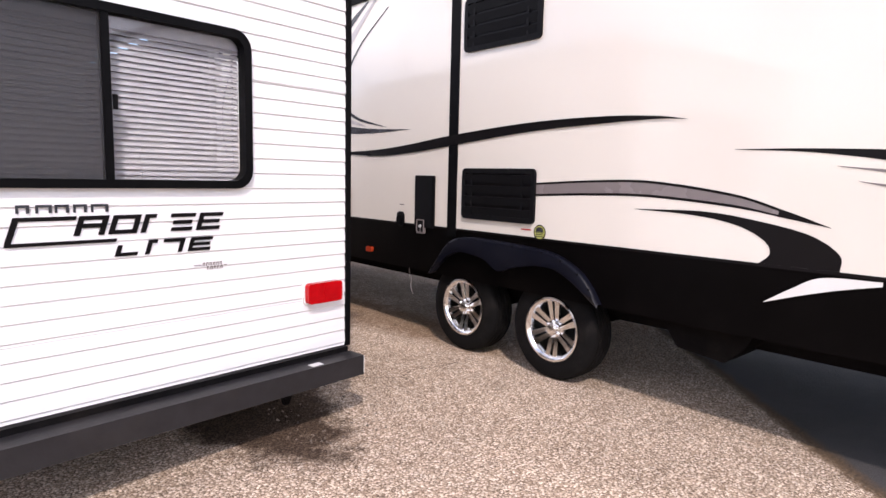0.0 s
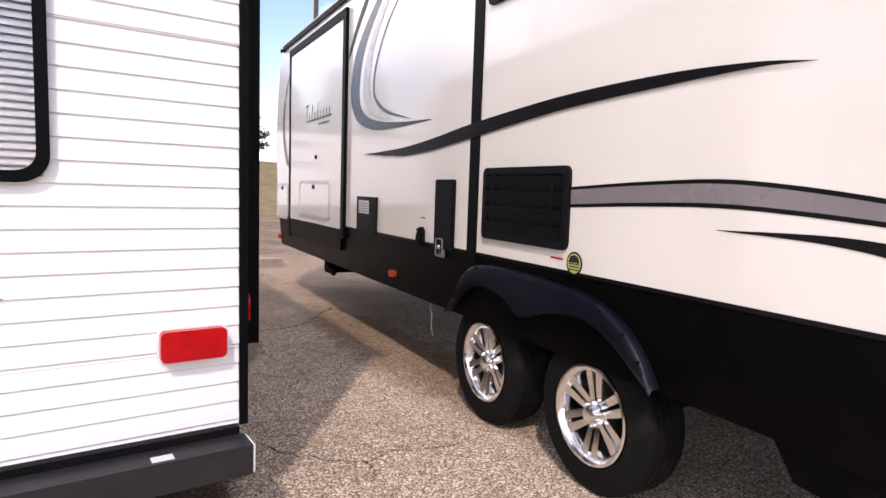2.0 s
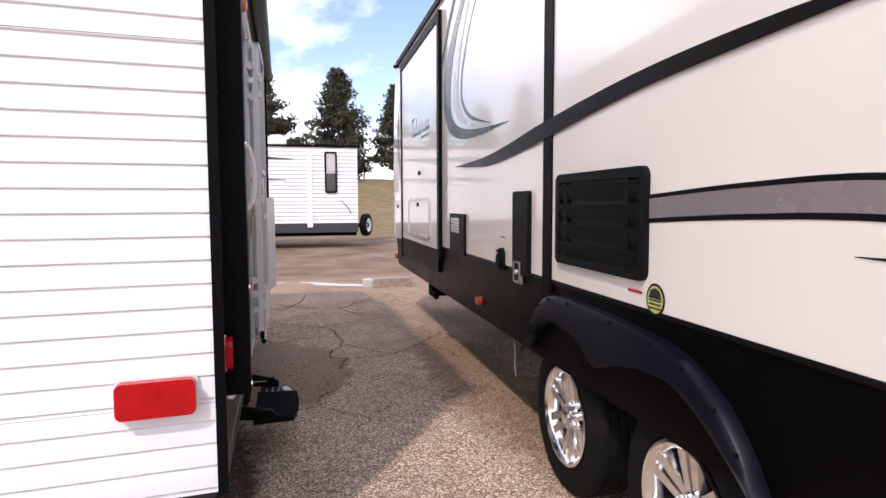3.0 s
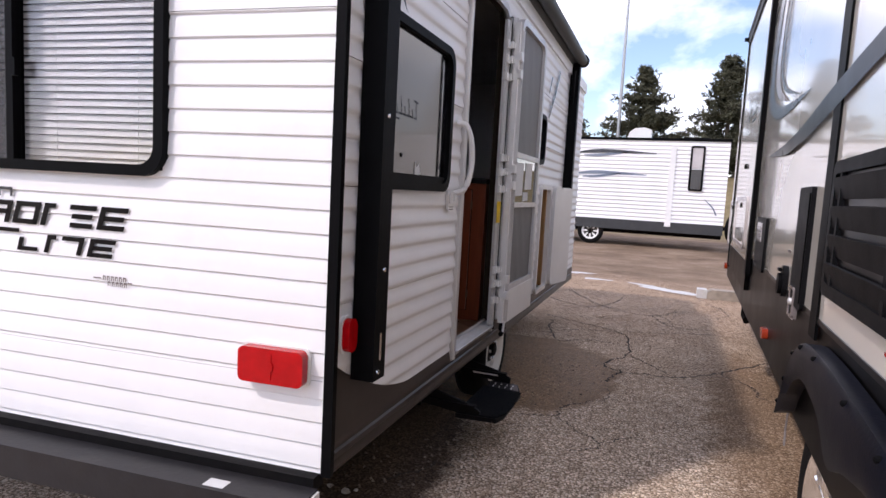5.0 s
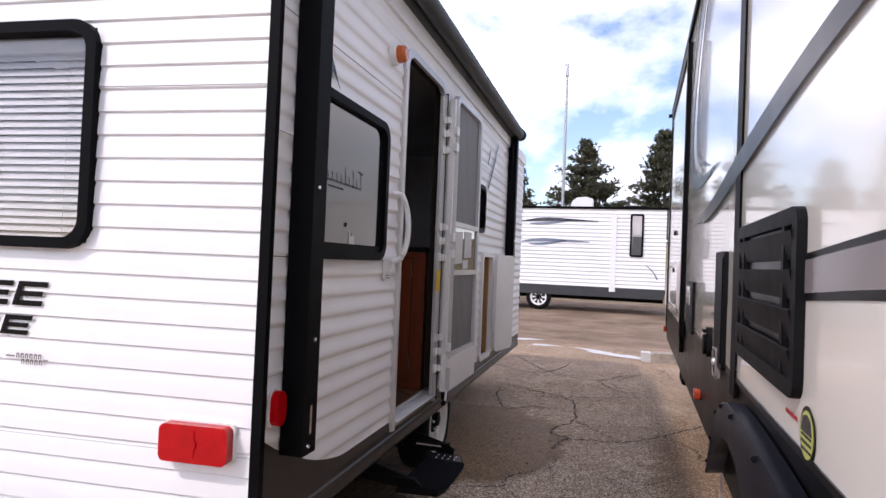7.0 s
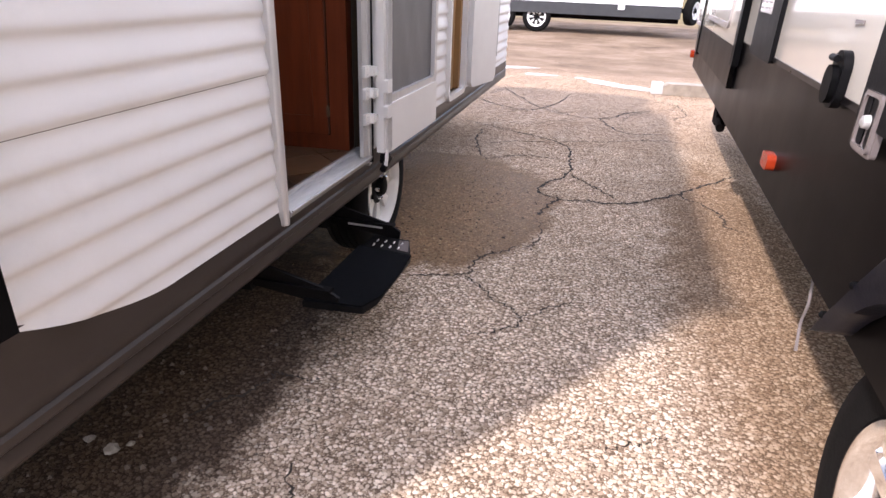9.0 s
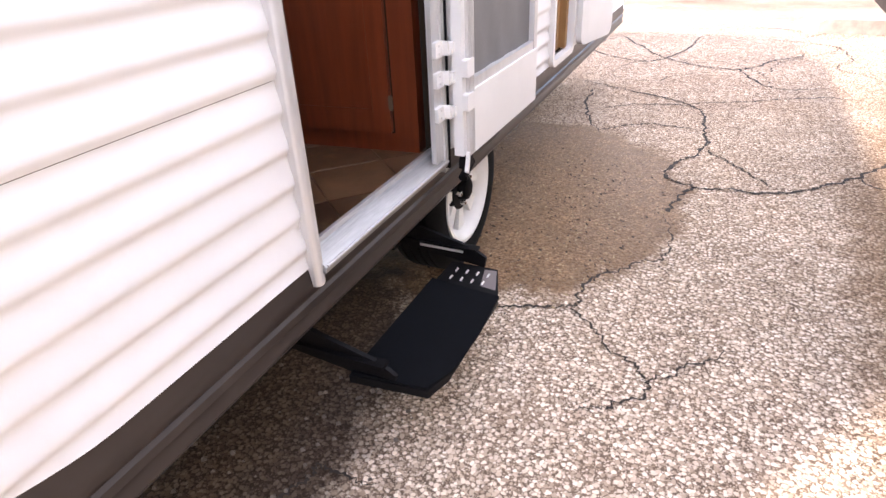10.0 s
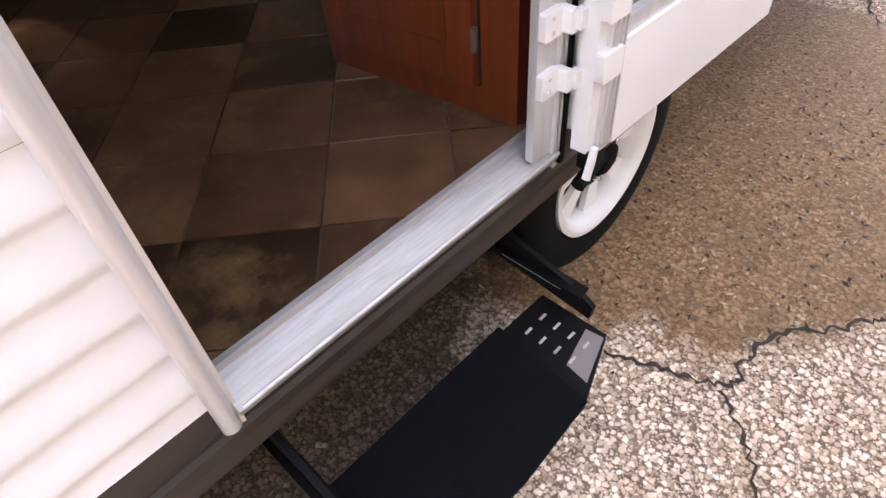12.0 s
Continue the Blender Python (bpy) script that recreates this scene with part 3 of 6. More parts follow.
def wheel(parent, m, r, width, rim_r, style, name="wheel"):
    """A wheel whose outer face looks along -y; m stands at its centre."""
    w = sub(name, parent, m, "rubber tyre on a bright spoked alloy rim" if style == "alloy" else "rubber tyre on a white spoked steel rim")
    h = width / 2
    bm = bmesh.new()
    prof = [(-h * 0.72, rim_r), (-h * 0.96, rim_r + 0.012), (-h, rim_r + (r - rim_r) * 0.45), (-h * 0.95, r - 0.028), (-h * 0.82, r - 0.008)]
    for g in (-0.5, -0.17, 0.17, 0.5):
        prof += [(h * (g - 0.13), r), (h * (g - 0.05), r), (h * (g - 0.04), r - 0.007), (h * (g + 0.04), r - 0.007), (h * (g + 0.05), r)]
    prof += [(h * 0.82, r - 0.008), (h * 0.95, r - 0.028), (h, rim_r + (r - rim_r) * 0.45), (h * 0.72, rim_r)]
    lathe(bm, prof, (0, 0, 0), 56, closed=True)
    part("tyre", bm, M_RUBBER, w, m, "worn black rubber tyre")
    metal = M_ALLOY if style == "alloy" else M_WHITE
    bm = bmesh.new()
    lathe(bm, [(-h * 0.98, rim_r + 0.004), (-h * 1.0, rim_r - 0.008), (-h * 0.93, rim_r - 0.020), (-h * 0.80, rim_r - 0.030), (-h * 0.2, rim_r - 0.040), (h * 0.6, rim_r - 0.03), (h * 0.6, rim_r), (-h * 0.6, rim_r)], (0, 0, 0), 48, closed=True)
    rim = part("rim", bm, metal, w, m)
    bm = bmesh.new()
    lathe(bm, [(h * 0.1, rim_r - 0.035), (h * 0.12, 0.03)], (0, 0, 0), 32)
    part("brake_drum", bm, M_BRAKE, w, m)
    count = 6 if style == "alloy" else 8
    for i in range(count):
        bm = bmesh.new()
        if style == "alloy":
            for s in (-1, 1):
                x0, x1 = s * 0.019, s * 0.032
                pts = [(-0.0135, 0.05), (0.0135, 0.05), (0.0205, rim_r - 0.014), (-0.0205, rim_r - 0.014)]
                a, b = [], []
                for px, pz in pts:
                    f = (pz - 0.05) / (rim_r - 0.07)
                    a.append(bm.verts.new((px + x0 + (x1 - x0) * f, -h * (0.62 + 0.22 * f), pz)))
                    b.append(bm.verts.new((px * 1.3 + x0 + (x1 - x0) * f, -h * (0.30 + 0.22 * f), pz)))
                bm.faces.new(a), bm.faces.new(list(reversed(b)))
                for q in range(4):
                    bm.faces.new((a[q], b[q], b[(q + 1) % 4], a[(q + 1) % 4]))
        else:
            prism(bm, [(-0.014, 0.07), (0.014, 0.07), (0.032, rim_r - 0.03), (-0.032, rim_r - 0.03)], -h * 0.62, -h * 0.45)
        part("spoke", bm, metal, w, m @ pose(0, 0, 0, 0, 360 * i / count, 0), bevel=0.004)
    bm = bmesh.new()
    lathe(bm, [(-h * 0.45, 0.085 if style != "alloy" else 0.062), (-h * 0.66, 0.078 if style != "alloy" else 0.058), (-h * 0.68, 0.045), (-h * 0.95, 0.038), (-h * 1.0, 0.026)], (0, 0, 0), 28)
    part("hub_cap", bm, M_ALLOY if style == "alloy" else M_TRIM, w, m)
    nut = None
    for i in range(6 if style == "alloy" else 5):
        a = 2 * math.pi * (i + 0.5) / (6 if style == "alloy" else 5)
        p = m @ pose(0.052 * math.cos(a), -h * 0.68, 0.052 * math.sin(a))
        if nut is None:
            bm = bmesh.new()
            lathe(bm, [(0.0, 0.010), (-0.018, 0.009), (-0.021, 0.005)], (0, 0, 0), 6)
            nut = part("lug_nut", bm, M_ALLOY, w, p)
        else:
            shared("lug_nut", nut, w, p)
    return w


# ---- the ground ----
def bank(y):
    f = min(1.0, max(0.0, (y - 26.0) / 20.0))
    return 3.0 * f * f * (3 - 2 * f)


bm = bmesh.new()
gx = [-600, -200, -90, -45, -25, -14, -8, -4, 0, 4, 8, 14, 25, 45, 90, 200, 600]
gy = [-600, -200, -80, -30, -12, -4, 0, 4, 8, 12, 18, 24, 26, 29, 32, 35, 38, 41, 44, 46, 60, 100, 250, 700]
gv = [[bm.verts.new((x, y, bank(y) + (0.25 * noise.noise(Vector((x * 0.13, y * 0.17, 0))) if y > 27 else 0.0))) for x in gx] for y in gy]
for r0, r1 in zip(gv, gv[1:]):
    for i in range(len(gx) - 1):
        bm.faces.new((r0[i], r0[i + 1], r1[i + 1], r1[i]))
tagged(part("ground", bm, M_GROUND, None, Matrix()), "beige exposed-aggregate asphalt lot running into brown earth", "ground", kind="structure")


def crack(bm, pts, width, seed):
    rnd = random.Random(seed)
    path = spline([(x, y) for x, y in pts], 20)
    drift = 0.0
    left, right = [], []
    for i, p in enumerate(path):
        d = (path[min(i + 1, len(path) - 1)] - path[max(i - 1, 0)]).normalized()
        s = Vector((-d.y, d.x))
        drift = 0.72 * drift + rnd.uniform(-0.013, 0.013)
        p = p + s * drift
        w = width * rnd.uniform(0.22, 0.85) * min(1.0, 4 * (len(path) - 1 - i) / len(path) + 0.15)
        left.append(bm.verts.new((p.x + s.x * w, p.y + s.y * w, 0.003)))
        right.append(bm.verts.new((p.x - s.x * w, p.y - s.y * w, 0.003)))
    for i in range(len(path) - 1):
        bm.faces.new((left[i], left[i + 1], right[i + 1], right[i]))


bm = bmesh.new()
for k, (w, pts) in enumerate((
        (0.010, [(2.01, 4.67), (2.23, 4.76), (2.27, 4.91), (2.40, 5.13), (2.50, 5.27), (2.45, 5.59)]),
        (0.008, [(2.25, 4.76), (2.45, 4.56), (2.53, 4.47), (2.45, 4.34), (2.35, 4.27)]),
        (0.006, [(2.53, 4.47), (2.62, 4.57), (2.78, 4.72)]),
        (0.012, [(2.54, 5.92), (2.40, 6.08), (2.54, 6.46), (2.52, 6.90), (2.42, 7.31), (1.93, 7.62), (1.35, 7.90)]),
        (0.010, [(2.42, 7.31), (2.13, 7.28), (1.81, 7.04)]),
        (0.011, [(2.46, 5.62), (2.54, 5.92), (2.90, 6.00), (3.23, 6.30), (3.47, 6.63), (3.73, 6.94)]),
        (0.008, [(2.56, 6.47), (2.72, 6.25), (2.90, 6.02)]),
        (0.008, [(3.23, 6.30), (3.42, 6.05), (3.45, 5.83), (3.54, 5.74)]),
        (0.010, [(1.73, 7.53), (1.79, 7.03), (1.97, 6.59)]),
        (0.010, [(1.96, 6.66), (2.20, 6.85), (2.49, 6.81)]),
        (0.010, [(2.42, 7.36), (2.75, 7.51), (3.16, 7.73), (3.42, 7.74)]),
        (0.013, [(1.57, 9.66), (2.15, 8.66), (2.67, 8.46), (2.98, 8.91), (3.44, 9.28)]),
        (0.012, [(1.24, 9.08), (1.94, 8.56), (2.21, 9.20), (2.29, 9.81)]),
        (0.011, [(2.67, 8.46), (2.88, 7.93), (3.26, 7.99)]),
        (0.015, [(1.77, 12.74), (2.33, 12.46), (2.84, 12.47)]),
        (0.006, [(2.88, 3.82), (2.96, 3.90), (3.07, 3.94)]),
        (0.006, [(2.08, 3.54), (2.21, 3.32), (2.47, 3.12), (2.63, 3.18), (2.86, 3.10), (3.18, 3.09)]),
        (0.005, [(2.47, 3.13), (2.49, 3.03), (2.46, 2.90)]),
        (0.009, [(1.70, 3.62), (1.82, 3.80), (1.85, 3.88), (2.00, 3.86)]),
        (0.008, [(0.6, 11.2), (1.6, 10.4), (2.6, 10.3), (3.8, 10.7)]))):
    crack(bm, pts, w * (1.25 if pts[0][1] > 5.5 else 0.9), k)
rnd = random.Random(77)
for k in range(14):
    x, y, a = rnd.uniform(0.9, 3.9), rnd.uniform(8.0, 11.6), rnd.uniform(0, 2 * math.pi)
    pts = [(x, y)]
    for q in range(rnd.randint(3, 6)):
        a += rnd.gauss(0, 0.55)
        x, y = x + 0.34 * math.cos(a), y + 0.34 * math.sin(a)
        pts.append((x, y))
    crack(bm, pts, rnd.uniform(0.005, 0.011), 200 + k)
tagged(part("pavement_cracks", bm, M_CRACK, None, Matrix(), smooth=0), "dark dirt-filled cracks wandering over the asphalt", "crack", kind="stuff")

# loose chips of stone by the trailer's skirt
bm = bmesh.new()
rnd = random.Random(5)
for i in range(170):
    x, y = rnd.uniform(1.45, 2.0), rnd.uniform(2.5, 4.2)
    s = rnd.uniform(0.004, 0.011)
    pts = [bm.verts.new((x + s * math.cos(a + rnd.uniform(-0.3, 0.3)), y + s * math.sin(a), 0.0)) for a in (0, 1.6, 3.1, 4.7)]
    top = bm.verts.new((x, y, s))
    for a, b in zip(pts, pts[1:] + pts[:1]):
        bm.faces.new((a, b, top))
tagged(part("loose_stones", bm, M_LOOSE, None, Matrix()), "loose chips of pale stone scattered on asphalt", "gravel", kind="stuff")

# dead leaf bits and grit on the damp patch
rnd = random.Random(31)
for name, mat_l, count, label in (("leaf_litter", M_LITTER, 520, "tan bits of dead leaf on the damp patch"), ("dark_grit", M_CRACK, 420, "dark grit and bark crumbs on the damp patch")):
    verts, faces = [], []
    while len(faces) < count:
        x, y = rnd.gauss(2.02, 0.26), rnd.gauss(5.45, 0.48)
        if ((x - 1.70) / 0.90) ** 2 + ((y - 5.66) / 1.10) ** 2 > 1.05:
            continue
        a, ln, w = rnd.uniform(0, math.pi), rnd.uniform(0.004, 0.013), rnd.uniform(0.002, 0.005)
        c, q = math.cos(a), math.sin(a)
        z = 0.004 + rnd.uniform(0, 0.004)
        k = len(verts)
        verts += [(x - c * ln, y - q * ln, z), (x + q * w, y - c * w, z + rnd.uniform(0, 0.005)), (x + c * ln, y + q * ln, z + rnd.uniform(0, 0.004)), (x - q * w, y + c * w, z)]
        faces.append((k, k + 1, k + 2, k + 3))
    me = bpy.data.meshes.new(name)
    me.from_pydata(verts, [], faces)
    me.materials.append(mat_l)
    tagged(new(name, me), label, "litter", kind="stuff")

# crumpled scraps of paper by the skirt
for x, y, size in ((1.605, 3.435, 0.020), (1.635, 3.47, 0.011), (1.52, 3.45, 0.015)):
    rnd = random.Random(int(x * 1000))
    bm = bmesh.new()
    bmesh.ops.create_icosphere(bm, subdivisions=2, radius=size)
    for v in bm.verts:
        v.co *= rnd.uniform(0.65, 1.2)
        v.co.z = max(0.0, v.co.z * 0.6 + size * 0.4)
    tagged(part("crumpled_scrap", bm, M_SCRAP, None, pose(x, y, 0.0), smooth=20), "crumpled pale scrap of paper on the asphalt", "litter", "scraps by the skirt")

# ---- the white trailer with folded siding ----
CORNER = Matrix.Translation((1.86, 2.845, 0))
MR = CORNER @ pose(0, 0, 0, 0, 0, 5.0)
MS = CORNER @ pose(0, 0, 0, 0, 0, 90.7)
salem = thing("travel_trailer", CORNER, "small white travel trailer with ribbed aluminium siding and open entry door", "travel trailer")
LEN, WID, TOP = 5.15, 2.42, 2.50
REAR_SHEETS = [0.40, 0.692, 1.80, 2.50]
SHEETS = [0.40, 0.925, 1.29, 1.67, 2.05, 2.43, 2.50]

rear_hole = (-1.83, -0.61, 1.305, 1.99)
rear = sub("rear_wall", salem, MR)


def sheets(x0, x1, z0, z1, holes, parent, m, **more):
    """The sheets of one course, cut apart where an opening takes its whole height."""
    z1 -= (0.0022 if more.get("soft") else 0.0016) if z1 < 2.5 else 0.0
    cuts = sorted((h for h in holes if h[2] <= z0 and h[3] >= z1), key=lambda h: h[0])
    for c in cuts:
        part("siding_panel", siding(x0, c[0], z0, z1, holes, **more), M_SIDING, parent, m)
        x0 = c[1]
    part("siding_panel", siding(x0, x1, z0, z1, holes, **more), M_SIDING, parent, m)


for z0, z1 in zip(REAR_SHEETS, REAR_SHEETS[1:]):
    sheets(-WID, -0.012, z0, z1, [rear_hole], rear, MR, cols=10, amp=0.78)
bm = bmesh.new()
for x0, x1, z0, z1 in ((-WID, -1.83, 0.40, TOP), (-0.61, -0.012, 0.40, TOP), (-1.83, -0.61, 0.40, 1.305), (-1.83, -0.61, 1.99, TOP)):
    box(bm, x0, x1, 0.004, 0.045, z0, z1)
part("wall_core", bm, M_INNER, rear, MR)


def low_edge(v):
    f = min(1.0, max(0.0, 1 - v / 0.62))
    return 0.53 + 0.22 * f ** 1.7


SIDE_HOLES = [(1.12, 1.80, 0.40, 2.30), (0.235, 0.88, 1.305, 1.86), (2.52, 3.0, 1.54, 1.86), (3.05, 3.42, 0.55, 1.34)]
side = sub("side_wall", salem, MS)
fine = [0.02 + 0.04 * i for i in range(16)]
for z0, z1 in zip([0.53] + SHEETS[1:], SHEETS[1:]):
    sheets(0.018, LEN, z0, z1, SIDE_HOLES, side, MS, soft=True, lower=low_edge if z0 < 0.8 else None, cols=12, fine=fine if z0 < 0.8 else ())
bm = bmesh.new()
for x0, x1, z0, z1 in ((0.03, 0.235, 0.53, TOP), (0.235, 0.88, 0.53, 1.305), (0.235, 0.88, 1.86, TOP), (0.88, 1.12, 0.50, TOP), (1.12, 1.80, 2.30, TOP), (1.80, 2.52, 0.50, TOP),
                       (2.52, 3.0, 1.86, TOP), (2.52, 3.0, 0.50, 1.54), (3.0, 3.05, 0.5, TOP), (3.05, 3.42, 1.34, TOP), (3.05, 3.42, 0.40, 0.55), (3.42, LEN, 0.50, TOP)):
    box(bm, x0, x1, 0.006, 0.045, z0, z1)
part("wall_core", bm, M_INNER, side, MS)
# the far side, the front and the roof close the shell
bm = bmesh.new()
# unseen; its foot is dropped to 0.22 to block light under the floor
box(bm, 0.25, LEN, WID - 0.04, WID, 0.22, TOP)
part("far_wall", bm, M_SIDING, salem, MS)
bm = bmesh.new()
box(bm, LEN - 0.05, LEN, 0.0, WID - 0.042, 0.46, TOP)
part("front_wall", bm, M_SIDING, salem, MS)
bm = bmesh.new()
rx = [-WID + WID * i / 10 for i in range(11)]
for k, (a, b) in enumerate(zip(rx, rx[1:])):
    za, zb = (TOP + 0.05 * math.sin(math.pi * (x + WID) / WID) for x in (a, b))
    q = [bm.verts.new(p) for p in ((a, -0.03, TOP + 0.002), (b, -0.03, TOP + 0.002), (b, LEN + 0.05, TOP + 0.002), (a, LEN + 0.05, TOP + 0.002), (a, -0.03, za + 0.02), (b, -0.03, zb + 0.02), (b, LEN + 0.05, zb + 0.02), (a, LEN + 0.05, za + 0.02))]
    for f in ((0, 1, 2, 3), (4, 5, 6, 7), (0, 1, 5, 4), (3, 2, 6, 7)):
        bm.faces.new([q[i] for i in f])
    if k in (0, 9):
        i = (0, 3, 7, 4) if k == 0 else (1, 2, 6, 5)
        bm.faces.new([q[j] for j in i])
bmesh.ops.remove_doubles(bm, verts=bm.verts, dist=1e-5)
part("roof", bm, M_ROOF, salem, CORNER @ pose(0, 0, 0, 0, 0, 2.8))
bm = bmesh.new()
box(bm, -WID - 0.01, 0.02, -0.028, 0.03, TOP - 0.035, TOP + 0.022)
part("rear_roof_trim", bm, M_TRIM, salem, MR, bevel=0.006)
bm = bmesh.new()
box(bm, 0.02, LEN, -0.024, 0.02, 2.40, 2.495)
part("gutter_rail", bm, M_WHITE, salem, MS, bevel=0.005)
bm = bmesh.new()
prism(bm, [(-0.020, 0.395), (0.012, 0.395), (0.012, TOP), (-0.020, TOP)], -0.022, 0.0)
part("corner_trim", bm, M_TRIM, salem, MR @ pose(0.008, 0.006, 0), bevel=0.006)
bm = bmesh.new()
prism(bm, [(0.0, 0.395), (0.016, 0.395), (0.016, TOP), (0.0, TOP)], -0.014, 0.006)
part("corner_trim", bm, M_TRIM, salem, MS @ pose(0.004, 0, 0), bevel=0.006)

# taupe lower skirt with long flutes
bm = bmesh.new()
xs = [0.02 + 0.035 * i for i in range(18)] + [0.75, 1.0, 1.12, 1.8, 2.3, 3.0, 3.8, LEN]
zz = [0.385, 0.40, 0.412, 0.43, 0.437, 0.455, 0.462, 0.48, 0.50, 0.53, 0.58, 0.65, 0.76]
yy = [0.0, -0.011, -0.011, -0.004, -0.011, -0.011, -0.004, -0.011, -0.009, -0.003, -0.002, -0.001, 0.0]
rows = []
for z, y in zip(zz, yy):
    rows.append([bm.verts.new((x, y, min(z, max(low_edge(x) + 0.012, 0.54)) if z > 0.5 else z)) for x in xs])
for a, b in zip(rows, rows[1:]):
    for i in range(len(xs) - 1):
        if xs[i] >= 1.115 and xs[i + 1] <= 1.81 and (a[i].co.z + b[i].co.z) / 2 > 0.495:
            continue
        if (a[i].co - b[i].co).length > 1e-4 or (a[i + 1].co - b[i + 1].co).length > 1e-4:
            try:
                bm.faces.new((a[i], a[i + 1], b[i + 1], b[i]))
            except ValueError:
                pass
part("skirt", bm, M_SKIRT, salem, MS, "taupe fluted metal skirt")

# rear window: frame, two panes, mesh and blind
win = part("rear_window", ring(bmesh.new(), -1.845, -0.59, 1.285, 2.01, 0.036, -0.032, 0.03, 0.085), M_TRIM, salem, MR, "black-framed sliding rear window with a pale blind", bevel=0.006)
bm = bmesh.new()
box(bm, -1.236, -1.206, -0.026, 0.02, 1.31, 1.985)
part("mullion", bm, M_TRIM, win, MR, bevel=0.004)
bm = bmesh.new()
box(bm, -1.202, -1.186, -0.034, -0.02, 1.60, 1.66)
part("latch", bm, M_TRIM, win, MR, bevel=0.003)
for x0, x1, y in ((-1.82, -1.225, -0.004), (-1.215, -0.615, 0.004)):
    bm = bmesh.new()
    box(bm, x0, x1, y, y + 0.004, 1.31, 1.985)
    part("pane", bm, M_GLASS, win, MR, smooth=0).visible_shadow = False
bm = bmesh.new()
box(bm, -1.82, -1.228, -0.012, -0.0105, 1.312, 1.983)
part("insect_screen", bm, M_SCREEN, win, MR, "dark insect mesh", smooth=0)
bm = bmesh.new()
box(bm, -1.82, -0.615, 0.026, 0.062, 1.925, 1.985)
part("blind_headrail", bm, M_BLIND, win, MR, bevel=0.004)
slat = None
for i in range(25):
    z = 1.325 + i * 0.0247
    p = MR @ pose(-1.22, 0.05, z, 60, 0, 0)
    if slat is None:
        bm = bmesh.new()
        rows = [[bm.verts.new((x, y, 0.003 * math.cos(y * 110))) for x in (-0.60, 0.60)] for y in (-0.0134, -0.0067, 0.0, 0.0067, 0.0134)]
        for a, b in zip(rows, rows[1:]):
            bm.faces.new((a[0], a[1], b[1], b[0]))
        slat = part("blind_slat", bm, M_BLIND, win, p)
    else:
        shared("blind_slat", slat, win, p)
for x in (-1.70, -1.36, -1.08, -0.74):
    bm = bmesh.new()
    tube(bm, [(x, 0.034, 1.31), (x, 0.034, 1.985)], 0.0012, 5)
    part("blind_cord", bm, M_BLIND, win, MR)


def side_window(x0, x1, z0, z1):
    w = part("side_window", ring(bmesh.new(), x0, x1, z0, z1, 0.032, -0.034, 0.02, 0.075), M_TRIM, salem, MS, "black-framed tinted window", bevel=0.005)
    part("pane", plate(bmesh.new(), x0 + 0.026, x1 - 0.026, z0 + 0.026, z1 - 0.026, -0.014, -0.008, 0.05), M_TINT, w, MS, "dark reflective glass", smooth=0)
    return w


w = side_window(0.215, 0.90, 1.285, 1.88)
bm = bmesh.new()
box(bm, 0.25, 0.87, -0.022, -0.014, 1.315, 1.345)
part("weep_track", bm, M_TRIM, w, MS, bevel=0.003)
part("paper_tag", prism(bmesh.new(), [(0.545, 1.345), (0.60, 1.345), (0.585, 1.385), (0.56, 1.372), (0.548, 1.392)], -0.0165, -0.0145), M_PAPER, w, MS, "torn white tag", smooth=0)
side_window(2.50, 3.02, 1.52, 1.88)


def lamp(name, x0, x1, z0, z1, depth, lens, m, label, r=0.02, base=0.006):
    b = part(name, plate(bmesh.new(), x0 - 0.006, x1 + 0.006, z0 - 0.006, z1 + 0.006, -base - 0.012, -0.006, r), M_WHITE, salem, m, label, bevel=0.003)
    bm = bmesh.new()
    plate(bm, x0, x1, z0, z1, -base - 0.012 - depth, -base - 0.012, r, 6)
    part("lens", bm, lens, b, m, bevel=min(0.010, depth * 0.45))
    return b


tail = lamp("tail_lamp", -0.288, -0.066, 0.675, 0.785, 0.034, M_RED, MR, "rectangular red tail lamp")
bm = bmesh.new()
box(bm, -0.183, -0.171, -0.0545, -0.051, 0.69, 0.77)
plate(bm, -0.19, -0.164, 0.715, 0.745, -0.056, -0.051, 0.012)
part("lens_rib", bm, M_RED, tail, MR, bevel=0.002)
lamp("side_marker_lamp", 0.034, 0.092, 0.775, 0.882, 0.022, M_RED, MS, "upright red side marker lamp", 0.03)
for x in (-1.53, -1.25, -0.955, -0.07):
    lamp("clearance_lamp", x - 0.055, x + 0.055, 2.335, 2.375, 0.026, M_RED, MR, "small red clearance lamp", 0.018)
bm = bmesh.new()
lathe(bm, [(-0.006, 0.05), (-0.03, 0.048), (-0.034, 0.04)], (0.955, 0, 2.215), 28)
porch = part("porch_light", bm, M_WHITE, salem, MS, "round amber porch light")
bm = bmesh.new()
lathe(bm, [(-0.034, 0.040), (-0.062, 0.037), (-0.072, 0.028), (-0.075, 0.01)], (0.955, 0, 2.215), 28)
part("lens", bm, M_AMBER, porch, MS)

# lettering, as plain slanted strokes
bm = bmesh.new()
SL = 0.32


def stroke(x0, x1, z0, z1, y=-0.0112):
    q = [bm.verts.new((x + SL * (z - 1.07), y, z)) for x, z in ((x0, z0), (x1, z0), (x1, z1), (x0, z1))]
    bm.faces.new(q)


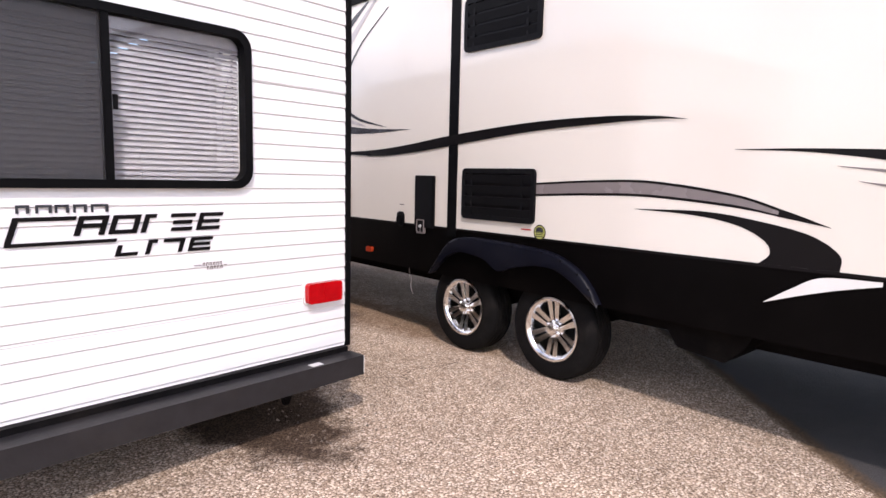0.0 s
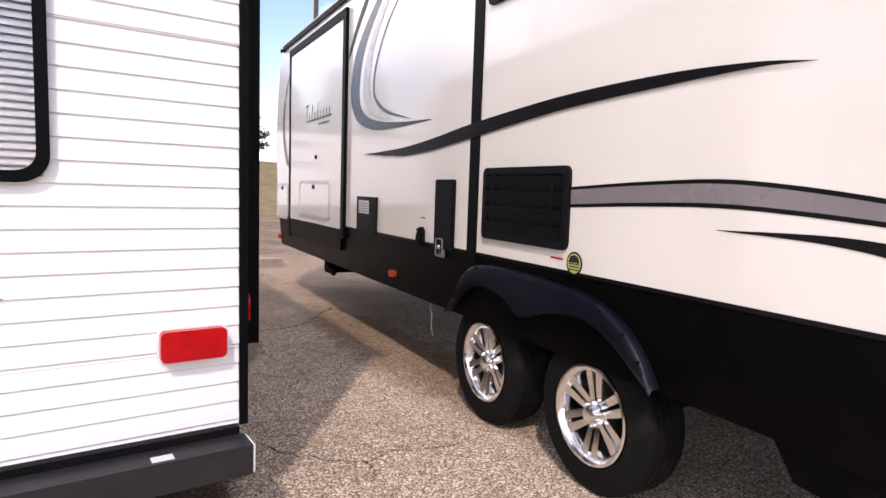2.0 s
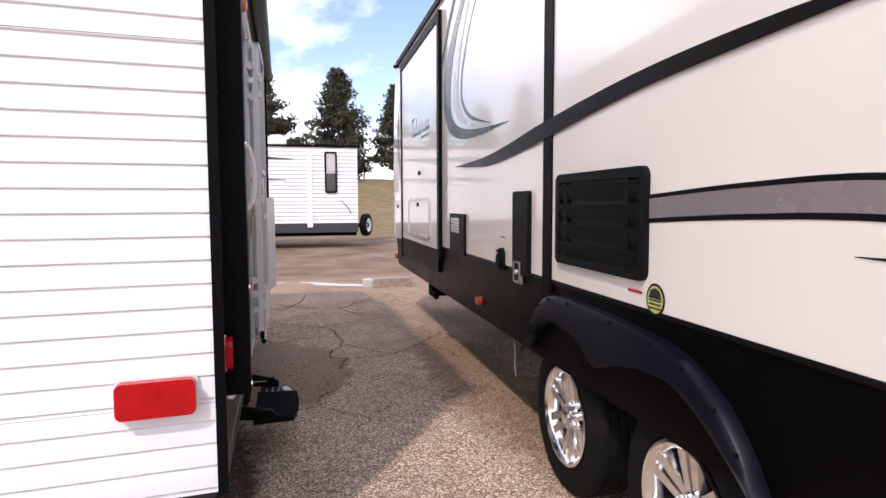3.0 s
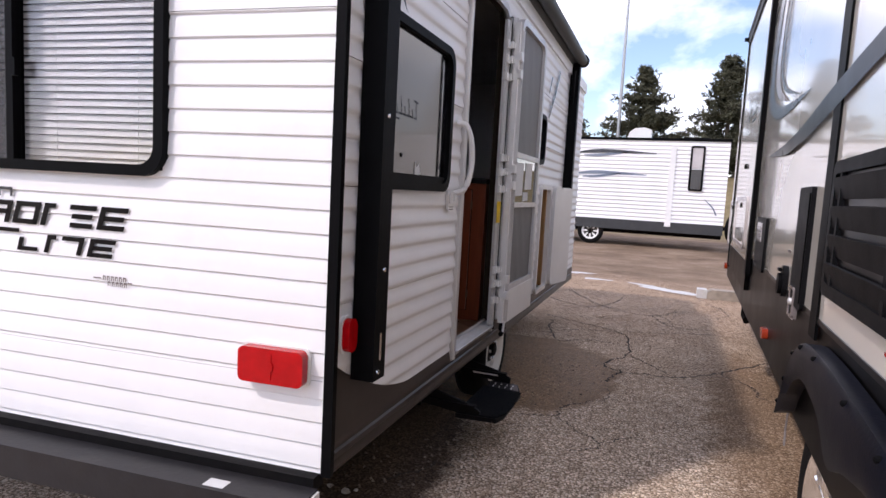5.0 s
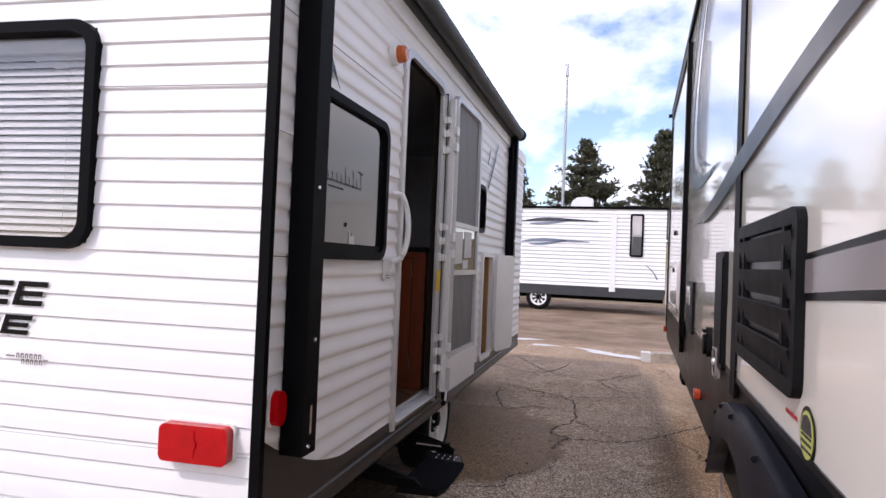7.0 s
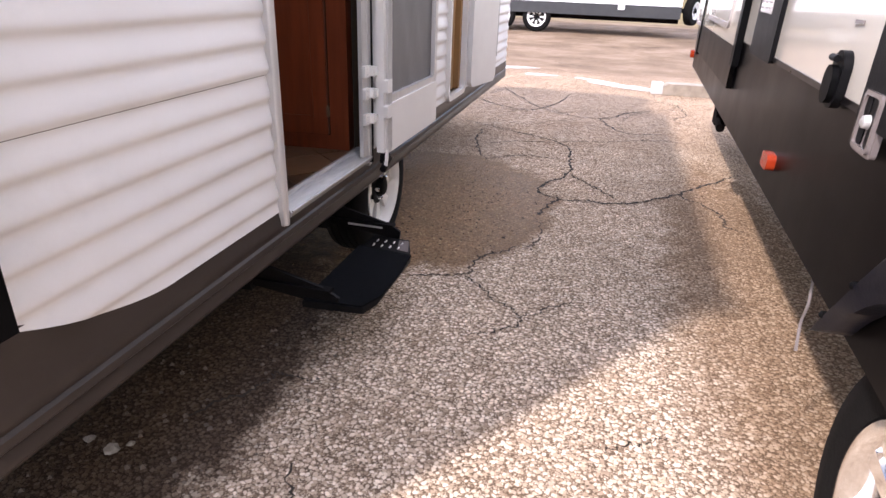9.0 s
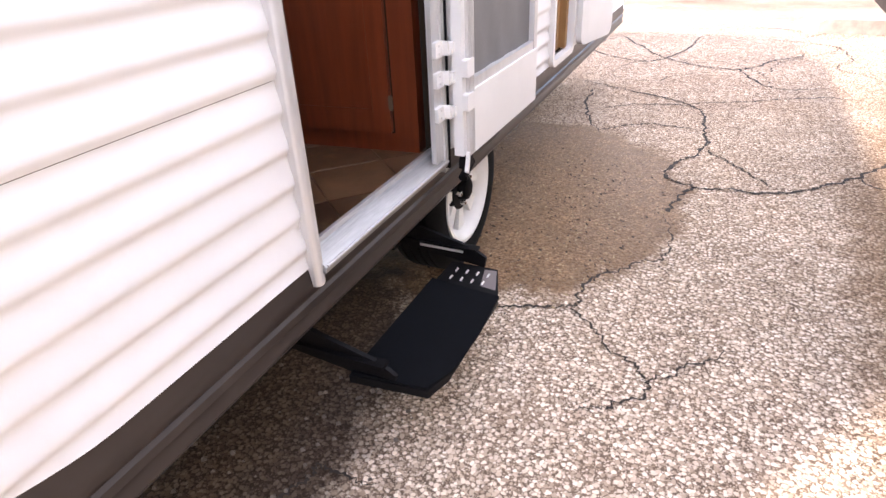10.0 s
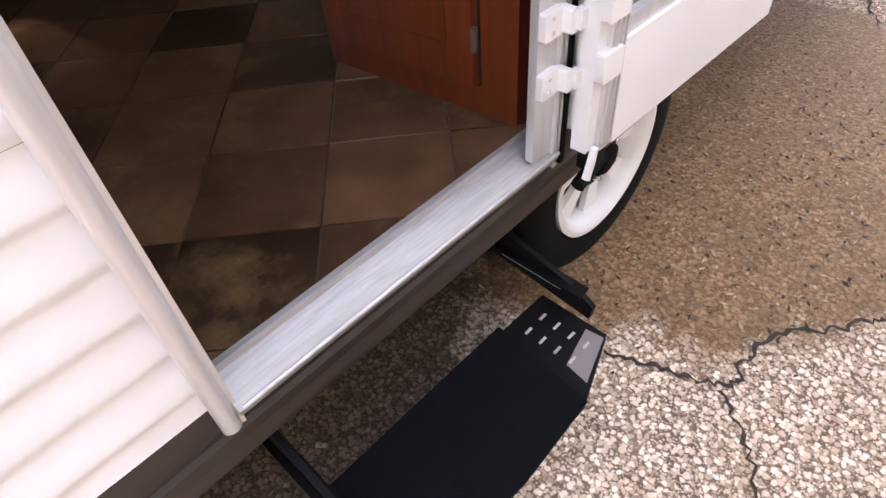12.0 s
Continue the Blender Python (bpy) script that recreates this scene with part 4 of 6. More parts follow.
def glyph(x0, x1, z0, z1, t, cut):
    if cut != 2:
        stroke(x0, x1, z1 - t, z1)
    if cut & 1 or cut == 2:
        stroke(x0, x0 + t * 1.35, z0, z1 - t)
    if cut & 2:
        stroke(x0 + t, x1, z0, z0 + t)
    if cut & 4:
        stroke(x1 - t * 1.35, x1, z0, z1 - t)
    if cut & 8:
        stroke(x0 + t, x1 - t * 0.5, (z0 + z1 - t) / 2, (z0 + z1 + t) / 2)


stroke(-1.590, -1.205, 1.066, 1.080)
stroke(-1.592, -1.570, 1.080, 1.160)
stroke(-1.592, -1.380, 1.160, 1.176)
for x, cut in ((-1.372, 13), (-1.246, 7), (-1.120, 1), (-1.010, 10), (-0.880, 11)):
    glyph(x, x + (0.112 if cut != 1 else 0.05), 1.098, 1.176, 0.017, cut)
for x, wd, cut in ((-1.195, 0.09, 2), (-1.075, 0.04, 1), (-1.010, 0.095, 4), (-0.890, 0.105, 11)):
    glyph(x, x + wd, 1.004, 1.066, 0.015, cut)
part("model_lettering", bm, M_DECALBLACK, salem, MR, "bold slanted black lettering shapes", smooth=0)
bm = bmesh.new()
SL = 0.0
for i, wd in enumerate((0.045, 0.055, 0.05, 0.05, 0.065)):
    x = -1.548 + i * 0.063
    stroke(x, x + 0.010, 1.190, 1.222), stroke(x + wd - 0.012, x + wd, 1.190, 1.222), stroke(x + 0.008, x + wd - 0.01, 1.212, 1.222)
part("maker_lettering", bm, M_DECALSLATE, salem, MR, "small grey serif lettering shapes", smooth=0)
bm = bmesh.new()
for k, (z, x0, n) in enumerate(((0.930, -0.842, 6), (0.912, -0.822, 5))):
    for i in range(n):
        x = x0 + i * 0.0165
        stroke(x, x + 0.004, z, z + 0.016), stroke(x + 0.008, x + 0.0115, z, z + 0.016), stroke(x + 0.004, x + 0.008, z + 0.011, z + 0.016)
stroke(-0.882, -0.848, 0.934, 0.938), stroke(-0.74, -0.722, 0.926, 0.930)
part("emblem_lettering", bm, M_DECALGREY, salem, MR, "tiny grey emblem", smooth=0)

# bumper
bm = bmesh.new()
box(bm, -WID + 0.02, -0.005, -0.165, -0.045, 0.262, 0.372)
bump = part("rear_bumper", bm, M_BUMPER, salem, MR, "square black steel bumper", bevel=0.010)
bm = bmesh.new()
box(bm, -0.004, 0.004, -0.160, -0.05, 0.267, 0.367)
part("end_cap", bm, M_WHITE, bump, MR, "pale worn end cap", bevel=0.004)
bm = bmesh.new()
box(bm, -0.335, -0.265, -0.150, -0.105, 0.3725, 0.3735)
part("label_plate", bm, M_PAPER, bump, MR, "small white sticker", smooth=0)
bm = bmesh.new()
box(bm, -WID + 0.05, -0.02, -0.045, 0.02, 0.355, 0.40)
part("bumper_flange", bm, M_STEEL, bump, MR)

# folded rear stabiliser under the bumper's end
bm = bmesh.new()
prism(bm, [(-0.47, 0.30), (-0.30, 0.30), (-0.33, 0.20), (-0.36, 0.13), (-0.385, 0.13), (-0.41, 0.21)], 0.03, 0.055)
box(bm, -0.45, -0.33, 0.0, 0.10, 0.29, 0.36)
part("stabiliser_jack", bm, M_CHASSIS, salem, MR, "folded black stabiliser jack", bevel=0.004)

# floor, chassis, wheels
bm = bmesh.new()
box(bm, 0.30, LEN - 0.05, 0.031, WID - 0.05, 0.42, 0.532)
part("floor_deck", bm, M_GROUT, salem, MS)
bm = bmesh.new()
box(bm, 0.10, LEN, 0.40, 0.46, 0.30, 0.419)
box(bm, 0.10, LEN, 1.9, 1.96, 0.30, 0.419)
for v in (0.12, 1.5, 2.6, 4.0):
    box(bm, v, v + 0.05, 0.46, 1.9, 0.31, 0.40)
tube(bm, [(2.09, 0.1, 0.30), (2.09, 2.3, 0.30)], 0.03, 10)
part("chassis", bm, M_CHASSIS, salem, MS)
WHEEL = MS @ pose(2.09, 0.115, 0.30)
wheel(salem, WHEEL, 0.302, 0.19, 0.195, "steel")

# awning: roller, arms, braces
awn = sub("awning", salem, MS, "rolled black patio awning with arms")
bm = bmesh.new()
tube(bm, [(0.10, -0.10, 2.53), (4.18, -0.10, 2.53)], 0.046, 20)
part("roller", bm, M_ROLLER, awn, MS)
bm = bmesh.new()
q = [bm.verts.new(p) for p in ((0.12, -0.012, 2.47), (4.16, -0.012, 2.47), (4.16, -0.085, 2.572), (0.12, -0.085, 2.572), (0.12, -0.012, 2.465), (4.16, -0.012, 2.465), (4.16, -0.085, 2.567), (0.12, -0.085, 2.567))]
for f in ((0, 1, 2, 3), (4, 5, 6, 7), (0, 1, 5, 4), (3, 2, 6, 7), (0, 3, 7, 4), (1, 2, 6, 5)):
    bm.faces.new([q[i] for i in f])
part("fabric", bm, M_ROLLER, awn, MS, "dark awning fabric")
for v in (0.055, 4.17):
    bm = bmesh.new()
    lathe(bm, [(-0.035, 0.040), (-0.032, 0.055), (0.032, 0.055), (0.035, 0.040)], (0, 0, 0), 24)
    part("roller_cap", bm, M_TRIM, awn, MS @ pose(v, -0.10, 2.535, 0, 0, 90))
bm = bmesh.new()
lathe(bm, [(-0.006, 0.049), (0.006, 0.049)], (0, 0, 0), 24)
part("white_collar", bm, M_WHITE, awn, MS @ pose(0.115, -0.10, 2.53, 0, 0, 90))
for v0, v1 in ((0.112, 0.196), (4.08, 4.164)):
    bm = bmesh.new()
    box(bm, v0, v1, -0.090, -0.010, 0.672, 2.50)
    arm = part("arm", bm, M_TRIM, awn, MS, "black arm clamped to the side wall", bevel=0.008)
    vc = (v0 + v1) / 2
    for j, z in enumerate((0.70, 0.72, 1.03, 1.51, 2.34)):
        bm = bmesh.new()
        lathe(bm, [(-0.090, 0.008), (-0.095, 0.007), (-0.097, 0.003)], (vc - 0.012 + 0.008 * (j % 3), 0, z), 10)
        if j != 1:
            part("bolt", bm, M_ALLOY, arm, MS)
        else:
            bm.free()
    bm = bmesh.new()
    plate(bm, vc - 0.006, vc + 0.008, 0.735, 0.825, -0.0915, -0.089, 0.005)
    part("slot", bm, M_ALLOY, arm, MS)
    bm = bmesh.new()
    tube(bm, [(v0 + 0.02, -0.03, 2.08), (v0 - 0.02, -0.045, 2.20), (v0 - 0.05, -0.05, 2.42)], 0.017, 8)
    part("brace", bm, M_TRIM, arm, MS)

# entry door opening: frame, sill, hinges, grab handle
DW0, DW1, DZ0, DZ1 = 1.122, 1.80, 0.53, 2.30
frame_p = sub("door_frame", salem, MS, "brushed aluminium door frame")
o, i = rounded(DW0 - 0.018, DW1 + 0.028, DZ0 - 0.04, DZ1 + 0.025, 0.11, 8), rounded(DW0 + 0.010, DW1 - 0.012, DZ0 + 0.02, DZ1 - 0.015, 0.085, 8)
bm = bmesh.new()
for (o0, o1) in ((o, i),):
    half = len(o) // 2
    rows = []
    for pts, y in ((o, 0.02), (o, -0.019), (i, -0.024), (i, -0.004)):
        up = pts[:half]
        seq = [(up[0][0], DZ0 - 0.045)] + up + [(up[-1][0], DZ0 - 0.045)]
        rows.append([bm.verts.new((x, y, z)) for x, z in seq])
    for s in range(4):
        for q in range(len(rows[0]) - 1):
            bm.faces.new((rows[s][q], rows[s][q + 1], rows[(s + 1) % 4][q + 1], rows[(s + 1) % 4][q]))
    bm.faces.new([r[0] for r in rows]), bm.faces.new([r[-1] for r in rows])
part("jamb", bm, M_ALU, frame_p, MS, bevel=0.004)
bm = bmesh.new()
ring_v = [[bm.verts.new((1.114 + 0.013 * math.cos(math.pi * q / 8), -0.020 - 0.011 * math.sin(math.pi * q / 8), z)) for q in range(9)] for z in (0.488, 2.20)]
for q in range(8):
    bm.faces.new((ring_v[0][q], ring_v[0][q + 1], ring_v[1][q + 1], ring_v[1][q]))
bm.faces.new(ring_v[0]), bm.faces.new(list(reversed(ring_v[1])))
part("half_round_moulding", bm, M_ALU, frame_p, MS)
bm = bmesh.new()
cross = ((-0.030, 0.507), (-0.034, 0.520), (-0.028, 0.528), (0.016, 0.546), (0.020, 0.556), (0.030, 0.556), (0.030, 0.52), (-0.006, 0.503))
ends = [[bm.verts.new((x, y, z)) for y, z in cross] for x in (DW0 + 0.006, DW1 - 0.006)]
bm.faces.new(ends[0]), bm.faces.new(list(reversed(ends[1])))
for k in range(len(cross)):
    j = (k + 1) % len(cross)
    bm.faces.new((ends[0][k], ends[1][k], ends[1][j], ends[0][j]))
part("sill", bm, M_SILL, frame_p, MS, "scuffed aluminium sill", bevel=0.003)
bm = bmesh.new()
tube(bm, [(DW0 + 0.012, -0.0335, 0.5235), (DW1 - 0.012, -0.0335, 0.5235)], 0.0035, 8)
part("sill_lip", bm, M_ALU, frame_p, MS, "bright worn front lip")
bm = bmesh.new()
plate(bm, DW1 - 0.080, DW1 - 0.014, 0.535, 2.24, -0.027, -0.012, 0.006)
part("jamb_face", bm, M_ALU, frame_p, MS, bevel=0.003)
for x in (DW1 - 0.030, DW1 - 0.018):
    bm = bmesh.new()
    box(bm, x, x + 0.006, -0.034, -0.020, 0.53, 2.26)
    part("jamb_ridge", bm, M_ALU, frame_p, MS, bevel=0.002)
bm = bmesh.new()
box(bm, DW1 - 0.010, DW1 + 0.002, -0.036, -0.014, 0.50, 2.27)
part("gasket", bm, M_TRIM, frame_p, MS, "black rubber door gasket")
bm = bmesh.new()
box(bm, DW1 - 0.100, DW1 - 0.032, -0.0375, -0.0345, 1.125, 1.245)
part("warning_label", bm, M_YELLOW, frame_p, MS, "yellow warning label", smooth=0)
tab = None
for zc in (0.785, 1.42, 2.04):
    for dz in (-0.105, -0.01, 0.07):
        p = MS @ pose(DW1 - 0.056, -0.029, zc + dz)
        if tab is None:
            bm = bmesh.new()
            plate(bm, -0.024, 0.020, -0.021, 0.021, -0.010, 0.002, 0.004)
            plate(bm, 0.016, 0.032, -0.019, 0.019, -0.026, 0.0, 0.004)
            box(bm, 0.028, 0.046, -0.034, -0.020, -0.014, 0.014)
            tab = part("hinge_leaf", bm, M_WHITE, frame_p, p, "white moulded hinge leaf", bevel=0.003)
        else:
            shared("hinge_leaf", tab, frame_p, p)
screw = None
for zc in (0.785, 1.42, 2.04):
    for dz in (-0.105, -0.01, 0.07):
        for q in (-0.008, 0.008):
            p = MS @ pose(DW1 - 0.062, -0.040, zc + dz + q * 1.3)
            if screw is None:
                bm = bmesh.new()
                lathe(bm, [(0.002, 0.0035), (-0.0015, 0.003)], (0, 0, 0), 8)
                screw = part("screw", bm, M_ALU, frame_p, p)
            else:
                shared("screw", screw, frame_p, p)
bm = bmesh.new()
tube(bm, [tuple(q) for q in spline([(1.015, -0.012, 1.595), (1.028, -0.055, 1.58), (1.041, -0.078, 1.495), (1.043, -0.080, 1.395), (1.031, -0.060, 1.305), (1.015, -0.012, 1.28)], 6)], 0.013, 12)
handle = part("grab_handle", bm, M_WHITE, salem, MS, "curved white grab handle")
bm = bmesh.new()
plate(bm, 0.935, 1.011, 1.198, 1.290, -0.018, -0.008, 0.012)
latch = part("outlet_cover", bm, M_WHITE, salem, MS, "small white hinged outlet cover", bevel=0.003)
ring_bm = ring(bmesh.new(), 0.938, 1.008, 1.233, 1.286, 0.008, -0.025, -0.017, 0.012)
part("lid", ring_bm, M_WHITE, latch, MS)
bm = bmesh.new()
box(bm, 0.948, 1.003, -0.0195, -0.0175, 1.206, 1.211)
box(bm, 0.948, 1.003, -0.0195, -0.0175, 1.217, 1.221)
part("caption", bm, M_DECALGREY, latch, MS, smooth=0)

# the entry door, folded back against the wall with its screen door on it
MD = MS @ pose(DW1 + 0.002, -0.032, -0.022, 0, 0, -1.0)
door = sub("entry_door", salem, MD, "entry door and mesh screen door folded open against the wall")
bm = bmesh.new()
plate(bm, 0.012, 0.66, 0.575, 2.31, -0.020, 0.004, 0.08, 8, 0.012)
part("door_slab", bm, M_WHITE, door, MD, bevel=0.004)
part("screen_frame", ring(bmesh.new(), 0.012, 0.655, 0.56, 2.30, 0.034, -0.062, -0.026, 0.075, 8, 0.008), M_ALU, door, MD, "grey aluminium screen door frame", bevel=0.004)
for z in (0.750, 1.235, 1.525):
    bm = bmesh.new()
    box(bm, 0.044, 0.622, -0.060, -0.030, z, z + 0.030)
    part("cross_rail", bm, M_ALU, door, MD, bevel=0.003)
for z0, z1 in ((1.555, 2.27), (0.775, 1.235)):
    bm = bmesh.new()
    nx, nz = 12, 14
    vs = [[bm.verts.new((0.044 + 0.578 * i / nx, -0.042 + 0.004 * math.sin(i * 1.9 + j * 0.5) * math.sin(math.pi * i / nx) * (1 if z0 < 1 else 0.5), z0 + (z1 - z0) * j / nz)) for i in range(nx + 1)] for j in range(nz + 1)]
    for a, b in zip(vs, vs[1:]):
        for k in range(nx):
            bm.faces.new((a[k], a[k + 1], b[k + 1], b[k]))
    part("mesh_panel", bm, M_DOORMESH, door, MD, "slack grey insect mesh")
bm = bmesh.new()
box(bm, 0.044, 0.622, -0.050, -0.040, 1.265, 1.525)
part("latch_panel", bm, M_TINT, door, MD, "clear latch panel", smooth=0)
for x0, x1, z0, z1 in ((0.10, 0.27, 1.30, 1.50), (0.32, 0.50, 1.34, 1.51), (0.29, 0.42, 1.27, 1.33)):
    bm = bmesh.new()
    prism(bm, [(x0, z0), (x1, z0 + 0.008), (x1 - 0.006, z1), (x0 + 0.004, z1 - 0.004)], -0.053, -0.0505)
    part("notice_sheet", bm, M_PAPER, door, MD, "white paper notice", smooth=0)
bm = bmesh.new()
plate(bm, 0.044, 0.652, 0.563, 0.752, -0.066, -0.034, 0.005)
part("kick_panel", bm, M_WHITE, door, MD, "white kick panel", bevel=0.004)
for x in (0.017, 0.030, 0.040):
    bm = bmesh.new()
    box(bm, x, x + 0.004, -0.066, -0.060, 0.575, 2.22)
    part("stile_ridge", bm, M_ALU, door, MD, bevel=0.0015)
bm = bmesh.new()
prism(bm, [(-0.020, 0.520), (-0.008, 0.512), (0.002, 0.545), (0.006, 0.575), (-0.004, 0.575), (-0.010, 0.55)], -0.066, -0.056)
part("catch_hook", bm, M_WHITE, door, MD, "white plastic catch hook", bevel=0.003)
bm = bmesh.new()
box(bm, -0.012, 0.012, -0.052, -0.022, 0.565, 2.26)
part("hinge_edge", bm, M_WHITE, door, MD, "white hinge edge", bevel=0.003)
leaf = None
for zc in (0.785, 1.42, 2.04):
    for dz in (-0.06, 0.035):
        p = MD @ pose(0.0, -0.056, zc + dz)
        if leaf is None:
            bm = bmesh.new()
            plate(bm, -0.016, 0.034, -0.024, 0.024, -0.014, 0.004, 0.005)
            leaf = part("hinge_leaf", bm, M_WHITE, door, p, "white moulded hinge leaf", bevel=0.003)
        else:
            shared("hinge_leaf", leaf, door, p)
bm = bmesh.new()
plate(bm, 0.0, 0.045, 0.515, 0.555, -0.058, -0.03, 0.012)
tube(bm, [(-0.02, -0.05, 0.50), (0.06, -0.045, 0.525)], 0.014, 8)
part("door_catch", bm, M_PLASTIC, door, MD, "black rubber door catch", bevel=0.004)

# baggage hatch, swung open
hatch = part("baggage_hatch", ring(bmesh.new(), 3.02, 3.45, 0.52, 1.37, 0.03, -0.028, 0.02, 0.05), M_WHITE, salem, MS, "open baggage hatch with white door", bevel=0.004)
MH = MS @ pose(3.46, -0.03, 0, 0, 0, -11.5)
bm = bmesh.new()
plate(bm, 0.0, 0.41, 0.545, 1.365, -0.030, 0.0, 0.05, 6)
part("hatch_door", bm, M_WHITE, hatch, MH, "smooth white hatch door", bevel=0.006)
bm = bmesh.new()
box(bm, 3.055, 3.41, 0.16, 0.18, 0.52, 1.36)
box(bm, 3.37, 3.409, 0.004, 0.158, 0.53, 1.36)
box(bm, 3.30, 3.335, 0.03, 0.06, 0.53, 1.36)
part("locker_lining", bm, M_PINE, hatch, MS, "pale timber lining")
bm = bmesh.new()
for (x0, z0, x1, z1, tck) in ((3.14, 1.90, 3.30, 2.06, 0.03), (3.24, 2.0, 3.42, 2.20, 0.03), (3.34, 2.10, 3.52, 2.32, 0.03), (3.10, 2.08, 3.2, 2.22, 0.02)):
    bm.faces.new([bm.verts.new(p) for p in ((x0, -0.0145, z0), (x0 + tck, -0.0145, z0 - 0.02), (x1 + tck, -0.0145, z1 - 0.02), (x1, -0.0145, z1))])
part("side_decal", bm, M_DECALGREY, salem, MS, "grey slashed side decal", smooth=0)
decal("window_swoosh", [(0.24, 2.12), (0.33, 2.02), (0.42, 1.90)], [(0.24, 2.06), (0.32, 1.98), (0.42, 1.90)], M_DECALSLATE, salem, MS, 0.0145, "grey curved decal")

# folding entry step
MP = Matrix.Translation((0, 0, 0))
step = sub("entry_step", salem, MP, "black folding entry step with gritty tread")
bm = bmesh.new()
n_v = [bm.verts.new((x, y, z)) for z in (0.192, 0.214) for x, y in ((1.885, 3.99), (2.085, 4.01), (2.105, 4.08), (2.105, 4.43), (2.052, 4.575), (1.90, 4.575))]
bm.faces.new(n_v[:6]), bm.faces.new(n_v[6:])
for k in range(6):
    bm.faces.new((n_v[k], n_v[(k + 1) % 6], n_v[6 + (k + 1) % 6], n_v[6 + k]))
part("tread_plate", bm, M_STEEL, step, MP, bevel=0.004)
bm = bmesh.new()
n_v = [bm.verts.new((x, y, z)) for z in (0.2145, 0.221) for x, y in ((1.888, 3.995), (2.08, 4.012), (2.112, 4.09), (2.118, 4.25), (2.108, 4.43), (1.888, 4.452))]
bm.faces.new(n_v[:6]), bm.faces.new(n_v[6:])
for k in range(6):
    bm.faces.new((n_v[k], n_v[(k + 1) % 6], n_v[6 + (k + 1) % 6], n_v[6 + k]))
part("tread_mat", bm, M_GRIP, step, MP, "black gritty tread mat", bevel=0.002)
for k in range(2):
    y = 4.012 if k == 0 else 4.60
    bm = bmesh.new()
    for q in ((y - 0.006, y + 0.006),):
        pr = [(1.68, 0.235), (2.00, 0.200), (2.005, 0.235), (1.96, 0.262), (1.68, 0.33)]
        a, b = [bm.verts.new((x, q[0], z)) for x, z in pr], [bm.verts.new((x, q[1], z)) for x, z in pr]
        bm.faces.new(a), bm.faces.new(list(reversed(b)))
        for j in range(5):
            bm.faces.new((a[j], b[j], b[(j + 1) % 5], a[(j + 1) % 5]))
    box(bm, 1.68, 1.98, y - 0.020, y + 0.012, 0.256, 0.264)
    part("side_bracket", bm, M_STEEL, step, MP, bevel=0.002)
    bm = bmesh.new()
    yy0 = y + (0.0075 if k == 0 else -0.0085)
    box(bm, 1.78, 1.93, yy0 - 0.001, yy0 + 0.001, 0.240, 0.248)
    part("bracket_slot", bm, M_ALU, step, MP)
bm = bmesh.new()
for y in (4.02, 4.59):
    box(bm, 1.62, 1.70, y - 0.03, y + 0.03, 0.22, 0.415)
tube(bm, [(1.72, 3.99, 0.30), (1.72, 4.62, 0.30)], 0.012, 8)
part("linkage", bm, M_STEEL, step, MP)
tooth = None
for a in range(4):
    for b in range(2):
        p = pose(1.935 + 0.034 * a, 4.485 + 0.045 * b, 0.2165)
        if tooth is None:
            bm = bmesh.new()
            q = [bm.verts.new(c) for c in ((-0.003, -0.010, -0.002), (0.003, -0.010, -0.002), (0.003, 0.010, -0.002), (-0.003, 0.010, -0.002), (0, -0.006, 0.004), (0, 0.006, 0.004))]
            for f in ((0, 1, 4), (2, 3, 5), (1, 2, 5, 4), (3, 0, 4, 5), (3, 2, 1, 0)):
                bm.faces.new([q[i] for i in f])
            tooth = part("tread_tooth", bm, M_ALU, step, p)
        else:
            shared("tread_tooth", tooth, step, p)
bm = bmesh.new()
n_v = [bm.verts.new((x, y, 0.2150)) for x, y in ((2.085, 4.462), (2.052, 4.565), (2.015, 4.56), (2.035, 4.47))]
bm.faces.new(n_v)
part("reflective_corner", bm, M_DECALGREY, step, MP, "grey reflective corner patch", smooth=0)

